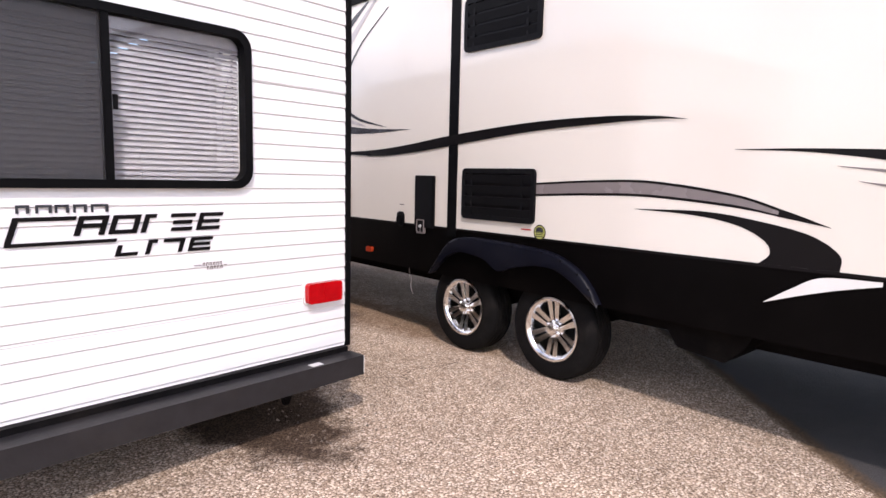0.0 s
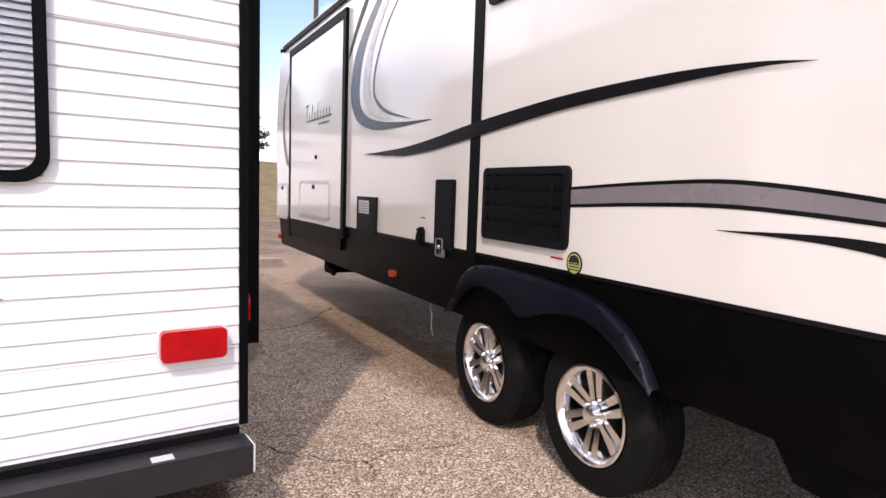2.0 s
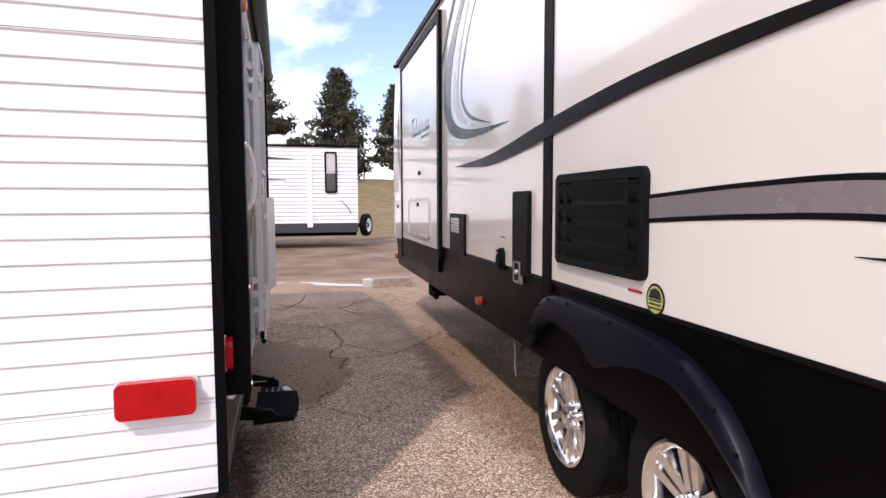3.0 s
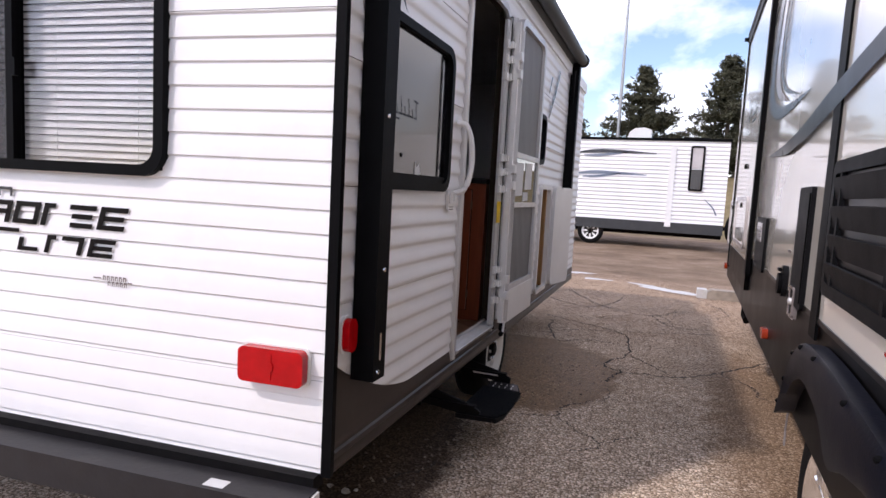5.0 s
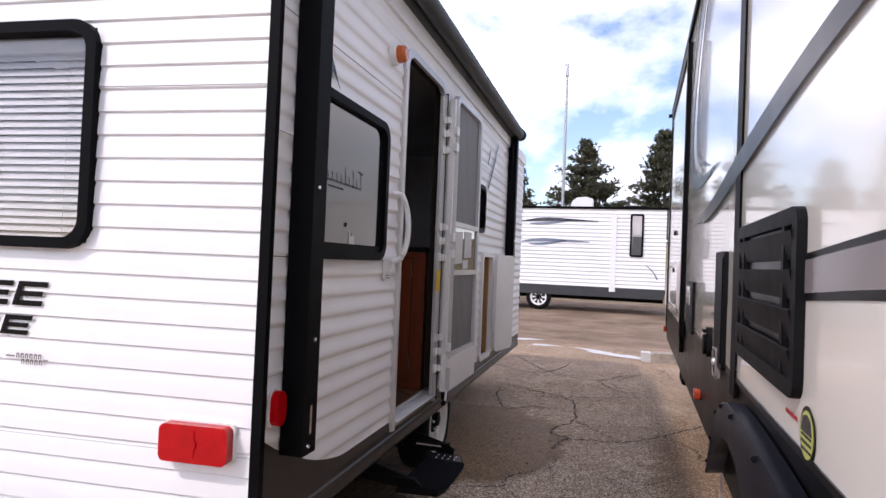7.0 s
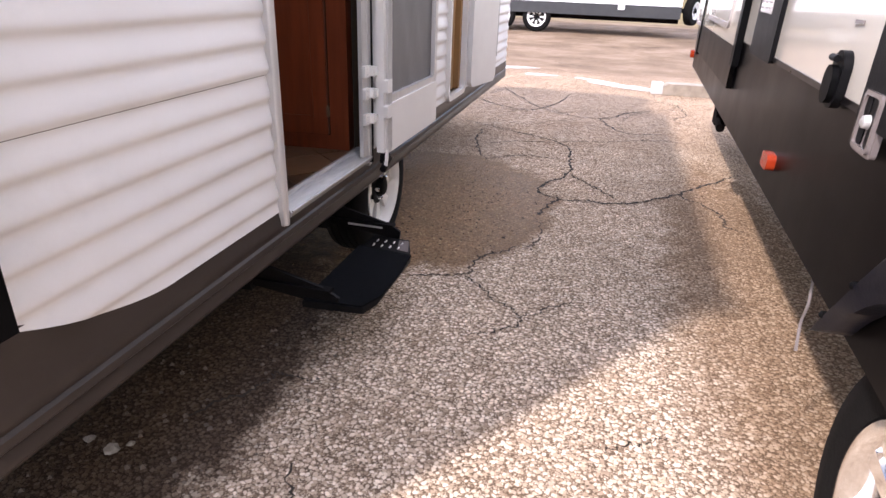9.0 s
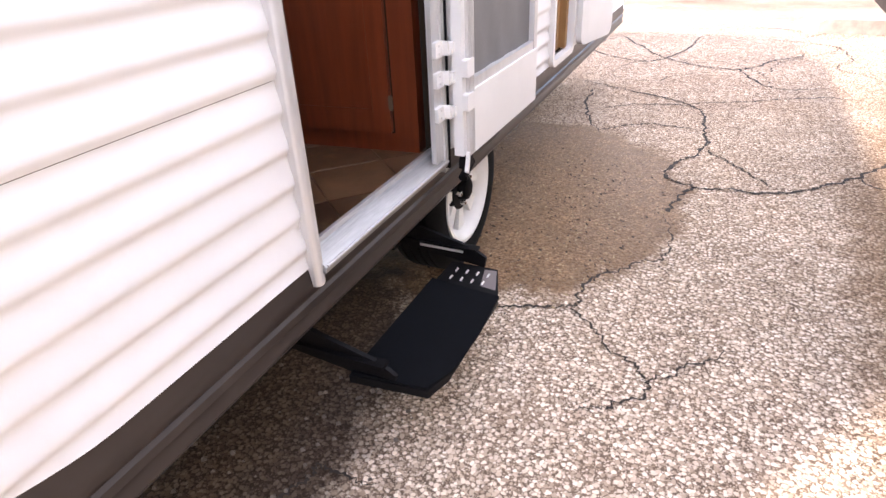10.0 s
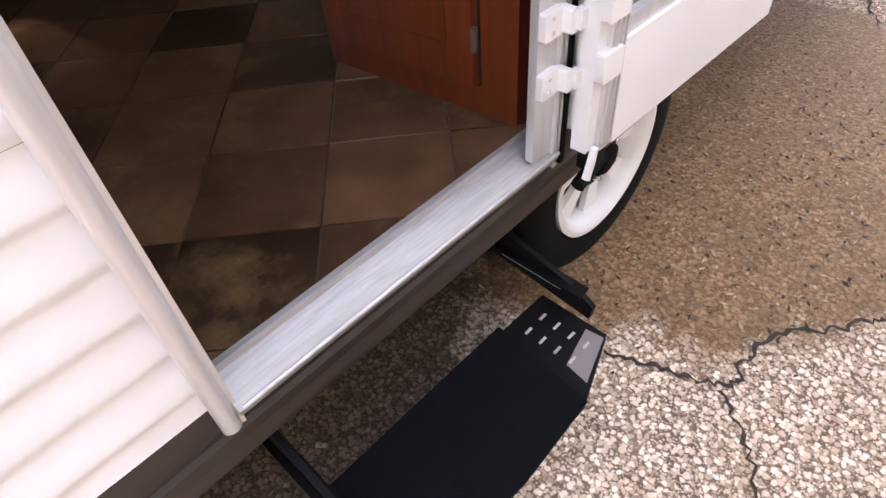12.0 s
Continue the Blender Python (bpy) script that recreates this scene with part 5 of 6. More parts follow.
# inside the doorway: tiles, cabinet
tile = None
floor_p = sub("tiled_floor", salem, Matrix(), "brown slate-look diagonal floor tiles")
T = 0.219
rot45 = math.radians(48.5)
for i in range(-10, 11):
    for j in range(-10, 11):
        cx = 1.545 + (i + 0.5) * T * math.cos(rot45) - (j + 0.5) * T * math.sin(rot45)
        cy = 4.384 + (i + 0.5) * T * math.sin(rot45) + (j + 0.5) * T * math.cos(rot45)
        if not (0.25 < cx < 1.98 and 3.2 < cy < 4.75):
            continue
        if cx > 1.66:
            # cut along the sill
            corners = [Vector((cx, cy, 0.533)) + Matrix.Rotation(rot45, 3, "Z") @ Vector((sx * (T / 2 - 0.002), sy * (T / 2 - 0.002), 0)) for sx, sy in ((-1, -1), (1, -1), (1, 1), (-1, 1))]
            corners = [MS.inverted() @ c for c in corners]
            if max(c.y for c in corners) < 0.04:
                continue
            bm = bmesh.new()
            top = bm.faces.new([bm.verts.new((c.x, c.y, 0.5375)) for c in corners])
            bmesh.ops.bisect_plane(bm, geom=bm.verts[:] + bm.edges[:] + bm.faces[:], plane_co=(0, 0.0305, 0), plane_no=(0, -1, 0), clear_outer=True)
            rim_out = bmesh.ops.extrude_face_region(bm, geom=bm.faces[:])
            for g in rim_out["geom"]:
                if isinstance(g, bmesh.types.BMVert):
                    g.co.z -= 0.004
            bmesh.ops.recalc_face_normals(bm, faces=bm.faces[:])
            part("tile", bm, M_TILE, floor_p, MS)
            continue
        p = pose(cx, cy, 0.5335, 0, 0, 48.5)
        if tile is None:
            bm = bmesh.new()
            h0, h1 = T / 2 - 0.0012, T / 2 - 0.003
            lo = [bm.verts.new((x, y, 0)) for x, y in ((-h0, -h0), (h0, -h0), (h0, h0), (-h0, h0))]
            hi = [bm.verts.new((x, y, 0.004)) for x, y in ((-h1, -h1), (h1, -h1), (h1, h1), (-h1, h1))]
            bm.faces.new(hi)
            for q in range(4):
                bm.faces.new((lo[q], lo[(q + 1) % 4], hi[(q + 1) % 4], hi[q]))
            tile = part("tile", bm, M_TILE, floor_p, p)
        else:
            shared("tile", tile, floor_p, p)
MC = pose(1.782, 4.634, 0, 0, 0, 6.0)
cab = thing("galley_cabinet", MC, "reddish wooden galley cabinet with a panelled door beside the entry", "cabinet")
bm = bmesh.new()
box(bm, -0.475, -0.005, 0.0, 0.45, 0.538, 1.34)
part("carcass", bm, M_WOOD, cab, MC, bevel=0.004)
# flat dark strip stands in for the shaded gap round the door
part("gap_shade_strip", ring(bmesh.new(), -0.457, -0.080, 0.595, 1.305, 0.012, -0.0012, 0.001, 0.004), M_INNER, cab, MC, "dark strip painted as the gap's shade round the door")
bm = bmesh.new()
plate(bm, -0.452, -0.085, 0.600, 1.30, -0.018, -0.0016, 0.004)
cdoor = part("cabinet_door", bm, M_WOOD, cab, MC, bevel=0.006)
ringb = ring(bmesh.new(), -0.40, -0.14, 0.66, 1.25, 0.012, -0.0215, -0.0175, 0.006)
part("panel_moulding", ringb, M_WOOD, cdoor, MC, bevel=0.002)
for z in (0.66, 1.18):
    bm = bmesh.new()
    plate(bm, -0.086, -0.074, z + 0.01, z + 0.055, -0.0225, -0.016, 0.006)
    part("hinge", bm, M_GROUT, cdoor, MC, "small bronze hinge", bevel=0.002)
bm = bmesh.new()
box(bm, -0.49, 0.0, -0.02, 0.47, 1.341, 1.37)
part("worktop", bm, M_PLASTIC, cab, MC, "dark laminate worktop", bevel=0.006)
bm = bmesh.new()
box(bm, 0.35, 2.4, 2.10, 2.14, 0.51, 2.3)
part("inner_wall", bm, M_INNER, salem, MS)


# ---- the long cream trailer ----
MF = pose(3.207, 2.55, 0, 0, 0, -91.6) @ pose(2.55, 0, 0)
refl = thing("long_travel_trailer", MF, "long cream travel trailer with black skirt and sweeping decals", "travel trailer")
REAR, W2 = 3.2, 2.44


def nose(z):
    """Where the front cap stands at the height z, as local x (towards the front is negative)."""
    f = (z - 0.58) / 2.38
    return -(8.16 + 0.52 * math.sin(math.pi * min(1.0, max(0.0, 0.12 + 0.72 * f))) ** 0.9)


def shell(levels, inset=0.0):
    bm = bmesh.new()
    rows = []
    for z in levels:
        n0, r = nose(z), 0.30
        pts = [(REAR, inset), (REAR, W2 - inset)]
        for k in range(9):
            a = radians(90 - 90 * k / 8)
            pts.append((n0 + r - r * math.cos(a), W2 - inset - r + r * math.sin(a)))
        for k in range(9):
            a = radians(90 * k / 8)
            pts.append((n0 + r - r * math.cos(a), inset + r - r * math.sin(a)))
        rows.append([bm.verts.new((x, y, z)) for x, y in pts])
    for a, b in zip(rows, rows[1:]):
        for i in range(len(a)):
            j = (i + 1) % len(a)
            bm.faces.new((a[i], a[j], b[j], b[i]))
    bm.faces.new(rows[0]), bm.faces.new(list(reversed(rows[-1])))
    return bm


part("body", shell([0.962, 1.2, 1.45, 1.7, 2.0, 2.3, 2.6, 2.93]), M_CREAM, refl, MF)
part("skirt", shell([0.58, 0.70, 0.85, 0.961], 0.004), M_BLACKGEL, refl, MF, "glossy black lower skirt")
part("roof", shell([2.931, 2.955, 2.985], -0.012), M_ROOF, refl, MF)
bm = bmesh.new()
box(bm, -8.0, REAR, -0.020, -0.002, 2.915, 2.965)
part("gutter_rail", bm, M_TRIM, refl, MF, bevel=0.003)
bm = bmesh.new()
box(bm, -8.02, -7.96, -0.05, 0.0, 2.90, 2.925)
part("gutter_spout", bm, M_TRIM, refl, MF, bevel=0.003)
bm = bmesh.new()
box(bm, -5.0, REAR, -0.0035, 0.002, 0.952, 0.968)
part("belt_trim", bm, M_DECALBLACK, refl, MF)
bm = bmesh.new()
box(bm, -3.468, -3.368, -0.007, 0.002, 0.90, 2.93)
part("corner_post_trim", bm, M_TRIM, refl, MF, "wide black vertical trim", bevel=0.002)

# flush slide-out room
bm = bmesh.new()
box(bm, -7.58, -5.70, -0.020, 0.02, 0.93, 2.77)
slide = part("slide_room", bm, M_CREAM, refl, MF, "cream slide-out room in black trim", bevel=0.006)
bm = bmesh.new()
box(bm, -5.70, -5.625, -0.030, 0.0, 0.85, 2.845)
box(bm, -7.60, -5.70, -0.030, 0.0, 2.77, 2.845)
box(bm, -7.63, -7.58, -0.030, 0.0, 0.72, 2.845)
part("slide_trim", bm, M_TRIM, slide, MF, bevel=0.006)
bm = bmesh.new()
box(bm, -7.58, -5.70, -0.0225, 0.02, 0.74, 0.929)
part("slide_skirt", bm, M_BLACKGEL, slide, MF, bevel=0.003)


def bag_door(x0, x1, z0, z1, base, par):
    d = part("baggage_door", ring(bmesh.new(), x0, x1, z0, z1, 0.028, base - 0.012, base + 0.002, 0.06), M_DECALLIGHT, par, MF, "cream baggage door in a grey rounded frame", bevel=0.003)
    part("door_panel", plate(bmesh.new(), x0 + 0.03, x1 - 0.03, z0 + 0.03, z1 - 0.03, base - 0.006, base + 0.001, 0.04), M_CREAM, d, MF, bevel=0.002)
    bm = bmesh.new()
    plate(bm, (x0 + x1) / 2 - 0.035, (x0 + x1) / 2 + 0.035, z1 - 0.085, z1 - 0.045, base - 0.014, base - 0.005, 0.01)
    part("slam_latch", bm, M_PLASTIC, d, MF, bevel=0.002)


bag_door(-7.15, -6.03, 0.99, 1.365, -0.020, slide)
bag_door(-8.32, -7.76, 0.90, 1.34, 0.0, refl)
bm = bmesh.new()
lathe(bm, [(-0.02, 0.022), (-0.034, 0.020), (-0.038, 0.012)], (-6.52, 0, 1.60), 16)
part("slide_lock", bm, M_PLASTIC, slide, MF)


def vent(x0, x1, z0, z1, slots):
    v = part("fridge_vent", ring(bmesh.new(), x0, x1, z0, z1, 0.035, -0.019, 0.0, 0.035), M_PLASTIC, refl, MF, "charcoal louvred refrigerator vent", bevel=0.004)
    bm = bmesh.new()
    box(bm, x0 + 0.03, x1 - 0.03, -0.006, -0.003, z0 + 0.03, z1 - 0.03)
    part("backing", bm, M_DECALBLACK, v, MF)
    step_z = (z1 - z0 - 0.06) / slots
    louvre = None
    for i in range(slots):
        z = z0 + 0.03 + step_z * (i + 0.42)
        p = MF @ pose((x0 + x1) / 2, -0.013, z, 11, 0, 0)
        if louvre is None:
            bm = bmesh.new()
            w2 = (x1 - x0) / 2 - 0.034
            box(bm, -w2, w2, -0.005, 0.004, -step_z * 0.38, step_z * 0.38)
            louvre = part("louvre", bm, M_PLASTIC, v, p, bevel=0.003)
        else:
            shared("louvre", louvre, v, p)
    for x in (x0 + 0.09, x1 - 0.13):
        bm = bmesh.new()
        box(bm, x, x + 0.022, -0.0185, -0.006, z0 + 0.03, z1 - 0.03)
        part("vertical_rib", bm, M_PLASTIC, v, MF, bevel=0.003)


vent(-3.295, -2.580, 1.055, 1.432, 4)
vent(-3.312, -2.578, 2.282, 2.66, 4)

hat = part("cable_hatch", plate(bmesh.new(), -3.868, -3.625, 0.945, 1.372, -0.015, 0.0, 0.014), M_PLASTIC, refl, MF, "tall black utility hatch", bevel=0.004)
bm = bmesh.new()
box(bm, -3.640, -3.628, -0.020, -0.013, 0.97, 1.35)
part("hatch_hinge", bm, M_TRIM, hat, MF)
bm = bmesh.new()
plate(bm, -3.845, -3.735, 0.893, 1.018, -0.014, -0.003, 0.012)
outl = part("outlet_cover", bm, M_DECALGREY, refl, MF, "pale metal weatherproof double outlet cover", bevel=0.004)
part("gasket_rim", ring(bmesh.new(), -3.838, -3.742, 0.900, 1.011, 0.009, -0.021, -0.013, 0.014), M_DECALGREY, outl, MF, bevel=0.002)
for cx in (-3.813, -3.767):
    for cz in (0.928, 0.983):
        part("socket_window", plate(bmesh.new(), cx - 0.015, cx + 0.015, cz - 0.019, cz + 0.019, -0.0165, -0.0135, 0.010), M_PLASTIC, outl, MF, bevel=0.001)
bm = bmesh.new()
lathe(bm, [(-0.013, 0.014), (-0.026, 0.012), (-0.029, 0.006)], (-3.790, 0, 0.9555), 18)
part("cover_screw", bm, M_ALU, outl, MF)
bm = bmesh.new()
plate(bm, -5.305, -4.868, 0.945, 1.236, -0.016, 0.0, 0.012)
dock = part("water_heater_door", bm, M_PLASTIC, refl, MF, "charcoal service box with a grey label", bevel=0.004)
bm = bmesh.new()
box(bm, -5.25, -5.02, -0.0185, -0.0155, 1.10, 1.205)
part("instruction_label", bm, M_DECALLIGHT, dock, MF, smooth=0)
bm = bmesh.new()
for k in range(4):
    box(bm, -5.235, -5.04, -0.0195, -0.0182, 1.115 + 0.021 * k, 1.122 + 0.021 * k)
part("label_text", bm, M_DECALGREY, dock, MF, smooth=0)
bm = bmesh.new()
plate(bm, -4.108, -4.020, 0.935, 1.062, -0.020, -0.001, 0.040, 8)
inl = part("power_inlet", bm, M_PLASTIC, refl, MF, "black oval power inlet with a hinged cap", bevel=0.008)
bm = bmesh.new()
plate(bm, -4.098, -4.030, 0.945, 1.030, -0.034, -0.019, 0.032, 8)
part("hinged_cap", bm, M_TRIM, inl, MF, bevel=0.007)
bm = bmesh.new()
tube(bm, [(-4.085, -0.030, 1.045), (-4.043, -0.030, 1.045)], 0.008, 10)
part("cap_hinge", bm, M_PLASTIC, inl, MF)
bm = bmesh.new()
box(bm, -4.09, -4.03, -0.004, -0.001, 1.118, 1.126)
part("caption", bm, M_DECALGREY, inl, MF, smooth=0)
bm = bmesh.new()
plate(bm, -4.575, -4.485, 0.665, 0.712, -0.022, 0.004, 0.015)
part("side_marker_lamp", bm, M_ORANGE, refl, MF, "small orange side marker lamp", bevel=0.008)
bm = bmesh.new()
plate(bm, -8.19, -8.12, 0.64, 0.70, -0.024, 0.06, 0.015)
part("side_marker_lamp", bm, M_ORANGE, refl, MF, "small orange side marker lamp", bevel=0.006)

# round lime sticker and its caption
bm = bmesh.new()
lathe(bm, [(-0.0025, 0.052), (-0.003, 0.052)], (-2.533, 0, 1.005), 28)
stk = part("round_sticker", bm, M_DECALBLACK, refl, MF, "round lime and grey sticker", smooth=0)
bm = bmesh.new()
lathe(bm, [(-0.0035, 0.044), (-0.004, 0.044)], (-2.533, 0, 1.005), 28)
part("sticker_disc", bm, M_GREEN, stk, MF, smooth=0)
bm = bmesh.new()
for z in (0.975, 0.988, 1.000):
    box(bm, -2.565, -2.50, -0.0052, -0.0042, z, z + 0.005)
prism(bm, [(-2.57, 1.008), (-2.496, 1.008), (-2.508, 1.035), (-2.533, 1.042), (-2.558, 1.035)], -0.0052, -0.0042)
part("sticker_emblem", bm, M_DECALSLATE, stk, MF, smooth=0)
bm = bmesh.new()
box(bm, -2.70, -2.61, -0.0035, -0.0025, 1.012, 1.020)
part("caption", bm, M_RED, stk, MF, smooth=0)

# sweeping decals, as (distance along the wall, height)
neg = lambda pts: [(-y, z) for y, z in pts]
decal("long_swoosh", neg([(5.17, 1.577), (4.70, 1.585), (4.35, 1.597), (3.92, 1.632), (3.46, 1.682), (2.70, 1.738), (2.11, 1.748), (1.745, 1.731), (1.54, 1.703)]),
      neg([(5.17, 1.575), (4.70, 1.548), (4.35, 1.538), (3.92, 1.560), (3.46, 1.603), (2.70, 1.676), (2.11, 1.703), (1.745, 1.712), (1.54, 1.702)]), M_DECALBLACK, refl, MF, 0.0085)
decal("grey_band", neg([(2.578, 1.338), (2.15, 1.362), (1.75, 1.367), (1.28, 1.310), (1.02, 1.236), (0.82, 1.168)]),
      neg([(2.578, 1.248), (2.15, 1.268), (1.75, 1.273), (1.28, 1.240), (1.02, 1.200), (0.82, 1.166)]), M_DECALBLACK, refl, MF, 0.002)
decal("grey_band", neg([(2.578, 1.325), (2.15, 1.348), (1.75, 1.352), (1.28, 1.296), (1.05, 1.233)]),
      neg([(2.578, 1.262), (2.15, 1.283), (1.75, 1.288), (1.28, 1.254), (1.05, 1.214)]), M_DECALGREY, refl, MF, 0.0035, "grey centre of the band")
decal("black_hook", neg([(1.83, 1.203), (1.42, 1.210), (1.13, 1.176), (0.90, 1.125), (0.775, 1.045), (0.768, 0.966)]),
      neg([(1.83, 1.201), (1.48, 1.187), (1.25, 1.150), (1.11, 1.085), (1.075, 1.020), (1.125, 0.966)]), M_DECALBLACK, refl, MF, 0.0025)
decal("white_flash", neg([(1.085, 0.778), (0.96, 0.865), (0.835, 0.932), (0.60, 0.945)]), neg([(1.085, 0.776), (0.92, 0.835), (0.76, 0.885), (0.60, 0.925)]), M_DECALWHITE, refl, MF, 0.0045, "white flash on the skirt")
decal("rear_swoosh", neg([(1.28, 1.536), (0.90, 1.532), (0.50, 1.510), (0.0, 1.43), (-0.6, 1.25)]), neg([(1.28, 1.534), (0.90, 1.512), (0.50, 1.452), (0.0, 1.34), (-0.6, 1.24)]), M_DECALBLACK, refl, MF, 0.0025)
decal("rear_pinstripe", neg([(0.82, 1.452), (0.50, 1.420), (0.1, 1.33)]), neg([(0.82, 1.450), (0.50, 1.402), (0.1, 1.31)]), M_DECALGREY, refl, MF, 0.0025)
decal("rear_pinstripe", neg([(0.73, 1.384), (0.50, 1.352), (0.1, 1.25)]), neg([(0.73, 1.382), (0.50, 1.334), (0.1, 1.23)]), M_DECALGREY, refl, MF, 0.0025)
decal("dark_crescent", neg([(4.62, 2.90), (5.05, 2.70), (5.43, 2.42), (5.54, 2.10), (5.40, 1.88), (5.05, 1.770), (4.56, 1.742), (3.97, 1.753)]),
      neg([(4.58, 2.90), (4.92, 2.68), (5.22, 2.42), (5.33, 2.16), (5.28, 1.96), (5.02, 1.845), (4.56, 1.785), (3.97, 1.755)]), M_DECALSLATE, refl, MF, 0.0025)
decal("silver_crescent", neg([(4.50, 2.90), (4.86, 2.66), (5.13, 2.42), (5.24, 2.18), (5.21, 2.00), (5.00, 1.875), (4.60, 1.80)]),
      neg([(4.46, 2.90), (4.78, 2.64), (5.01, 2.40), (5.09, 2.20), (5.08, 2.04), (4.95, 1.92), (4.60, 1.802)]), M_DECALLIGHT, refl, MF, 0.0025)
decal("thin_crescent", neg([(4.30, 2.80), (4.72, 2.55), (4.94, 2.32), (5.02, 2.14), (4.98, 1.995), (4.75, 1.870), (4.30, 1.785)]),
      neg([(4.28, 2.80), (4.70, 2.54), (4.91, 2.315), (4.985, 2.14), (4.95, 2.01), (4.73, 1.89), (4.30, 1.788)]), M_DECALSLATE, refl, MF, 0.0025)
decal("upper_flash", neg([(5.60, 2.46), (5.40, 2.68), (5.10, 2.90)]), neg([(5.60, 2.40), (5.34, 2.64), (5.00, 2.90)]), M_DECALBLACK, refl, MF, 0.0025)
decal("front_crescent", neg([(7.74, 2.60), (7.98, 2.30), (8.05, 1.95), (7.90, 1.62), (7.68, 1.50)]), neg([(7.74, 2.56), (7.92, 2.28), (7.96, 1.95), (7.84, 1.68), (7.68, 1.52)]), M_DECALSLATE, refl, MF, 0.004)
# the maker's script, as plain looping strokes
bm = bmesh.new()
for i in range(9):
    x = -6.90 + i * 0.098
    h = 0.17 if i in (0, 2, 4) else 0.09
    tall = [(x, 1.965), (x + 0.020, 1.965), (x + 0.050, 1.965 + h), (x + 0.030, 1.965 + h)]
    bm.faces.new([bm.verts.new((a, -0.0225, b)) for a, b in tall])
    bm.faces.new([bm.verts.new((a, -0.0225, b)) for a, b in ((x + 0.022, 1.965), (x + 0.088, 1.972), (x + 0.092, 1.988), (x + 0.025, 1.985))])
bm.faces.new([bm.verts.new((a, -0.0225, b)) for a, b in ((-6.93, 2.12), (-6.80, 2.135), (-6.79, 2.150), (-6.93, 2.14))])
bm.faces.new([bm.verts.new((a, -0.0225, b)) for a, b in ((-6.45, 1.915), (-6.10, 1.915), (-6.10, 1.932), (-6.45, 1.932))])
part("script_emblem", bm, M_DECALSLATE, slide, MF, "dark script-like emblem strokes", smooth=0)

# wheels, fender, underside
for y in (3.322, 2.440):
    wheel(refl, MF @ pose(-y, 0.155, 0.348), 0.350, 0.230, 0.218, "alloy")
outer = [(-3.63, 0.60), (-3.55, 0.70), (-3.42, 0.845), (-3.28, 0.905), (-3.03, 0.918), (-2.60, 0.900), (-2.38, 0.875), (-2.20, 0.80), (-2.09, 0.70), (-2.02, 0.60)]
inner = [(-3.59, 0.60), (-3.52, 0.675), (-3.41, 0.755), (-3.26, 0.795), (-3.03, 0.77), (-2.88, 0.70), (-2.72, 0.745), (-2.46, 0.785), (-2.27, 0.735), (-2.06, 0.60)]
so, si = spline(outer, 6), spline(inner, 6)
bm = bmesh.new()
rows = []
for crv, y in ((so, 0.0), (so, -0.044), (so, -0.056), (si, -0.042), (si, 0.0)):
    rows.append([bm.verts.new((p.x, y, p.y - (0.022 if y == -0.056 else 0.0))) for p in crv])
for a, b in zip(rows, rows[1:]):
    for i in range(len(a) - 1):
        bm.faces.new((a[i], a[i + 1], b[i + 1], b[i]))
bm.faces.new([r[0] for r in rows]), bm.faces.new([r[-1] for r in rows])
fend = part("fender_skirt", bm, M_FENDER, refl, MF, "moulded black double-arch fender", smooth=60)
rivet = None
for i in range(3, len(so) - 2, 5):
    p = MF @ pose(so[i].x, -0.051, so[i].y - 0.014)
    if rivet is None:
        bm = bmesh.new()
        lathe(bm, [(0.004, 0.008), (-0.006, 0.007), (-0.009, 0.003)], (0, 0, 0), 10)
        rivet = part("rivet", bm, M_TRIM, fend, p)
    else:
        shared("rivet", rivet, fend, p)
bm = bmesh.new()
box(bm, -7.6, REAR, 0.42, 0.50, 0.42, 0.579)
box(bm, -7.6, REAR, 1.95, 2.03, 0.42, 0.579)
for y in (3.322, 2.440):
    tube(bm, [(-y, 0.2, 0.346), (-y, 2.25, 0.346)], 0.045, 10)
box(bm, -3.5, -2.3, 0.36, 0.42, 0.40, 0.50)
part("chassis", bm, M_CHASSIS, refl, MF)
for y in (3.322, 2.440):
    wheel(refl, MF @ pose(-y, 2.33, 0.346, 0, 0, 180), 0.350, 0.215, 0.218, "alloy")
bm = bmesh.new()
prism(bm, [(-1.72, 0.579), (-1.60, 0.40), (-1.32, 0.37), (-1.22, 0.47), (-1.16, 0.579)], 0.16, 2.3)
part("holding_tank", bm, M_CHASSIS, refl, MF, bevel=0.02)
bm = bmesh.new()
box(bm, -6.35, -6.22, 0.03, 0.60, 0.46, 0.579)
tube(bm, [(-6.28, 0.05, 0.50), (-6.10, 0.05, 0.47)], 0.025, 8)
part("stabiliser_jack", bm, M_CHASSIS, refl, MF, bevel=0.006)
bm = bmesh.new()
tube(bm, [tuple(q) for q in spline([(-4.00, 0.05, 0.60), (-4.005, 0.045, 0.55), (-3.965, 0.04, 0.48), (-3.975, 0.04, 0.42), (-3.935, 0.035, 0.36)], 6)], 0.004, 6)
part("loose_wire", bm, M_DECALGREY, refl, MF, "thin grey wire hanging by the wheel")

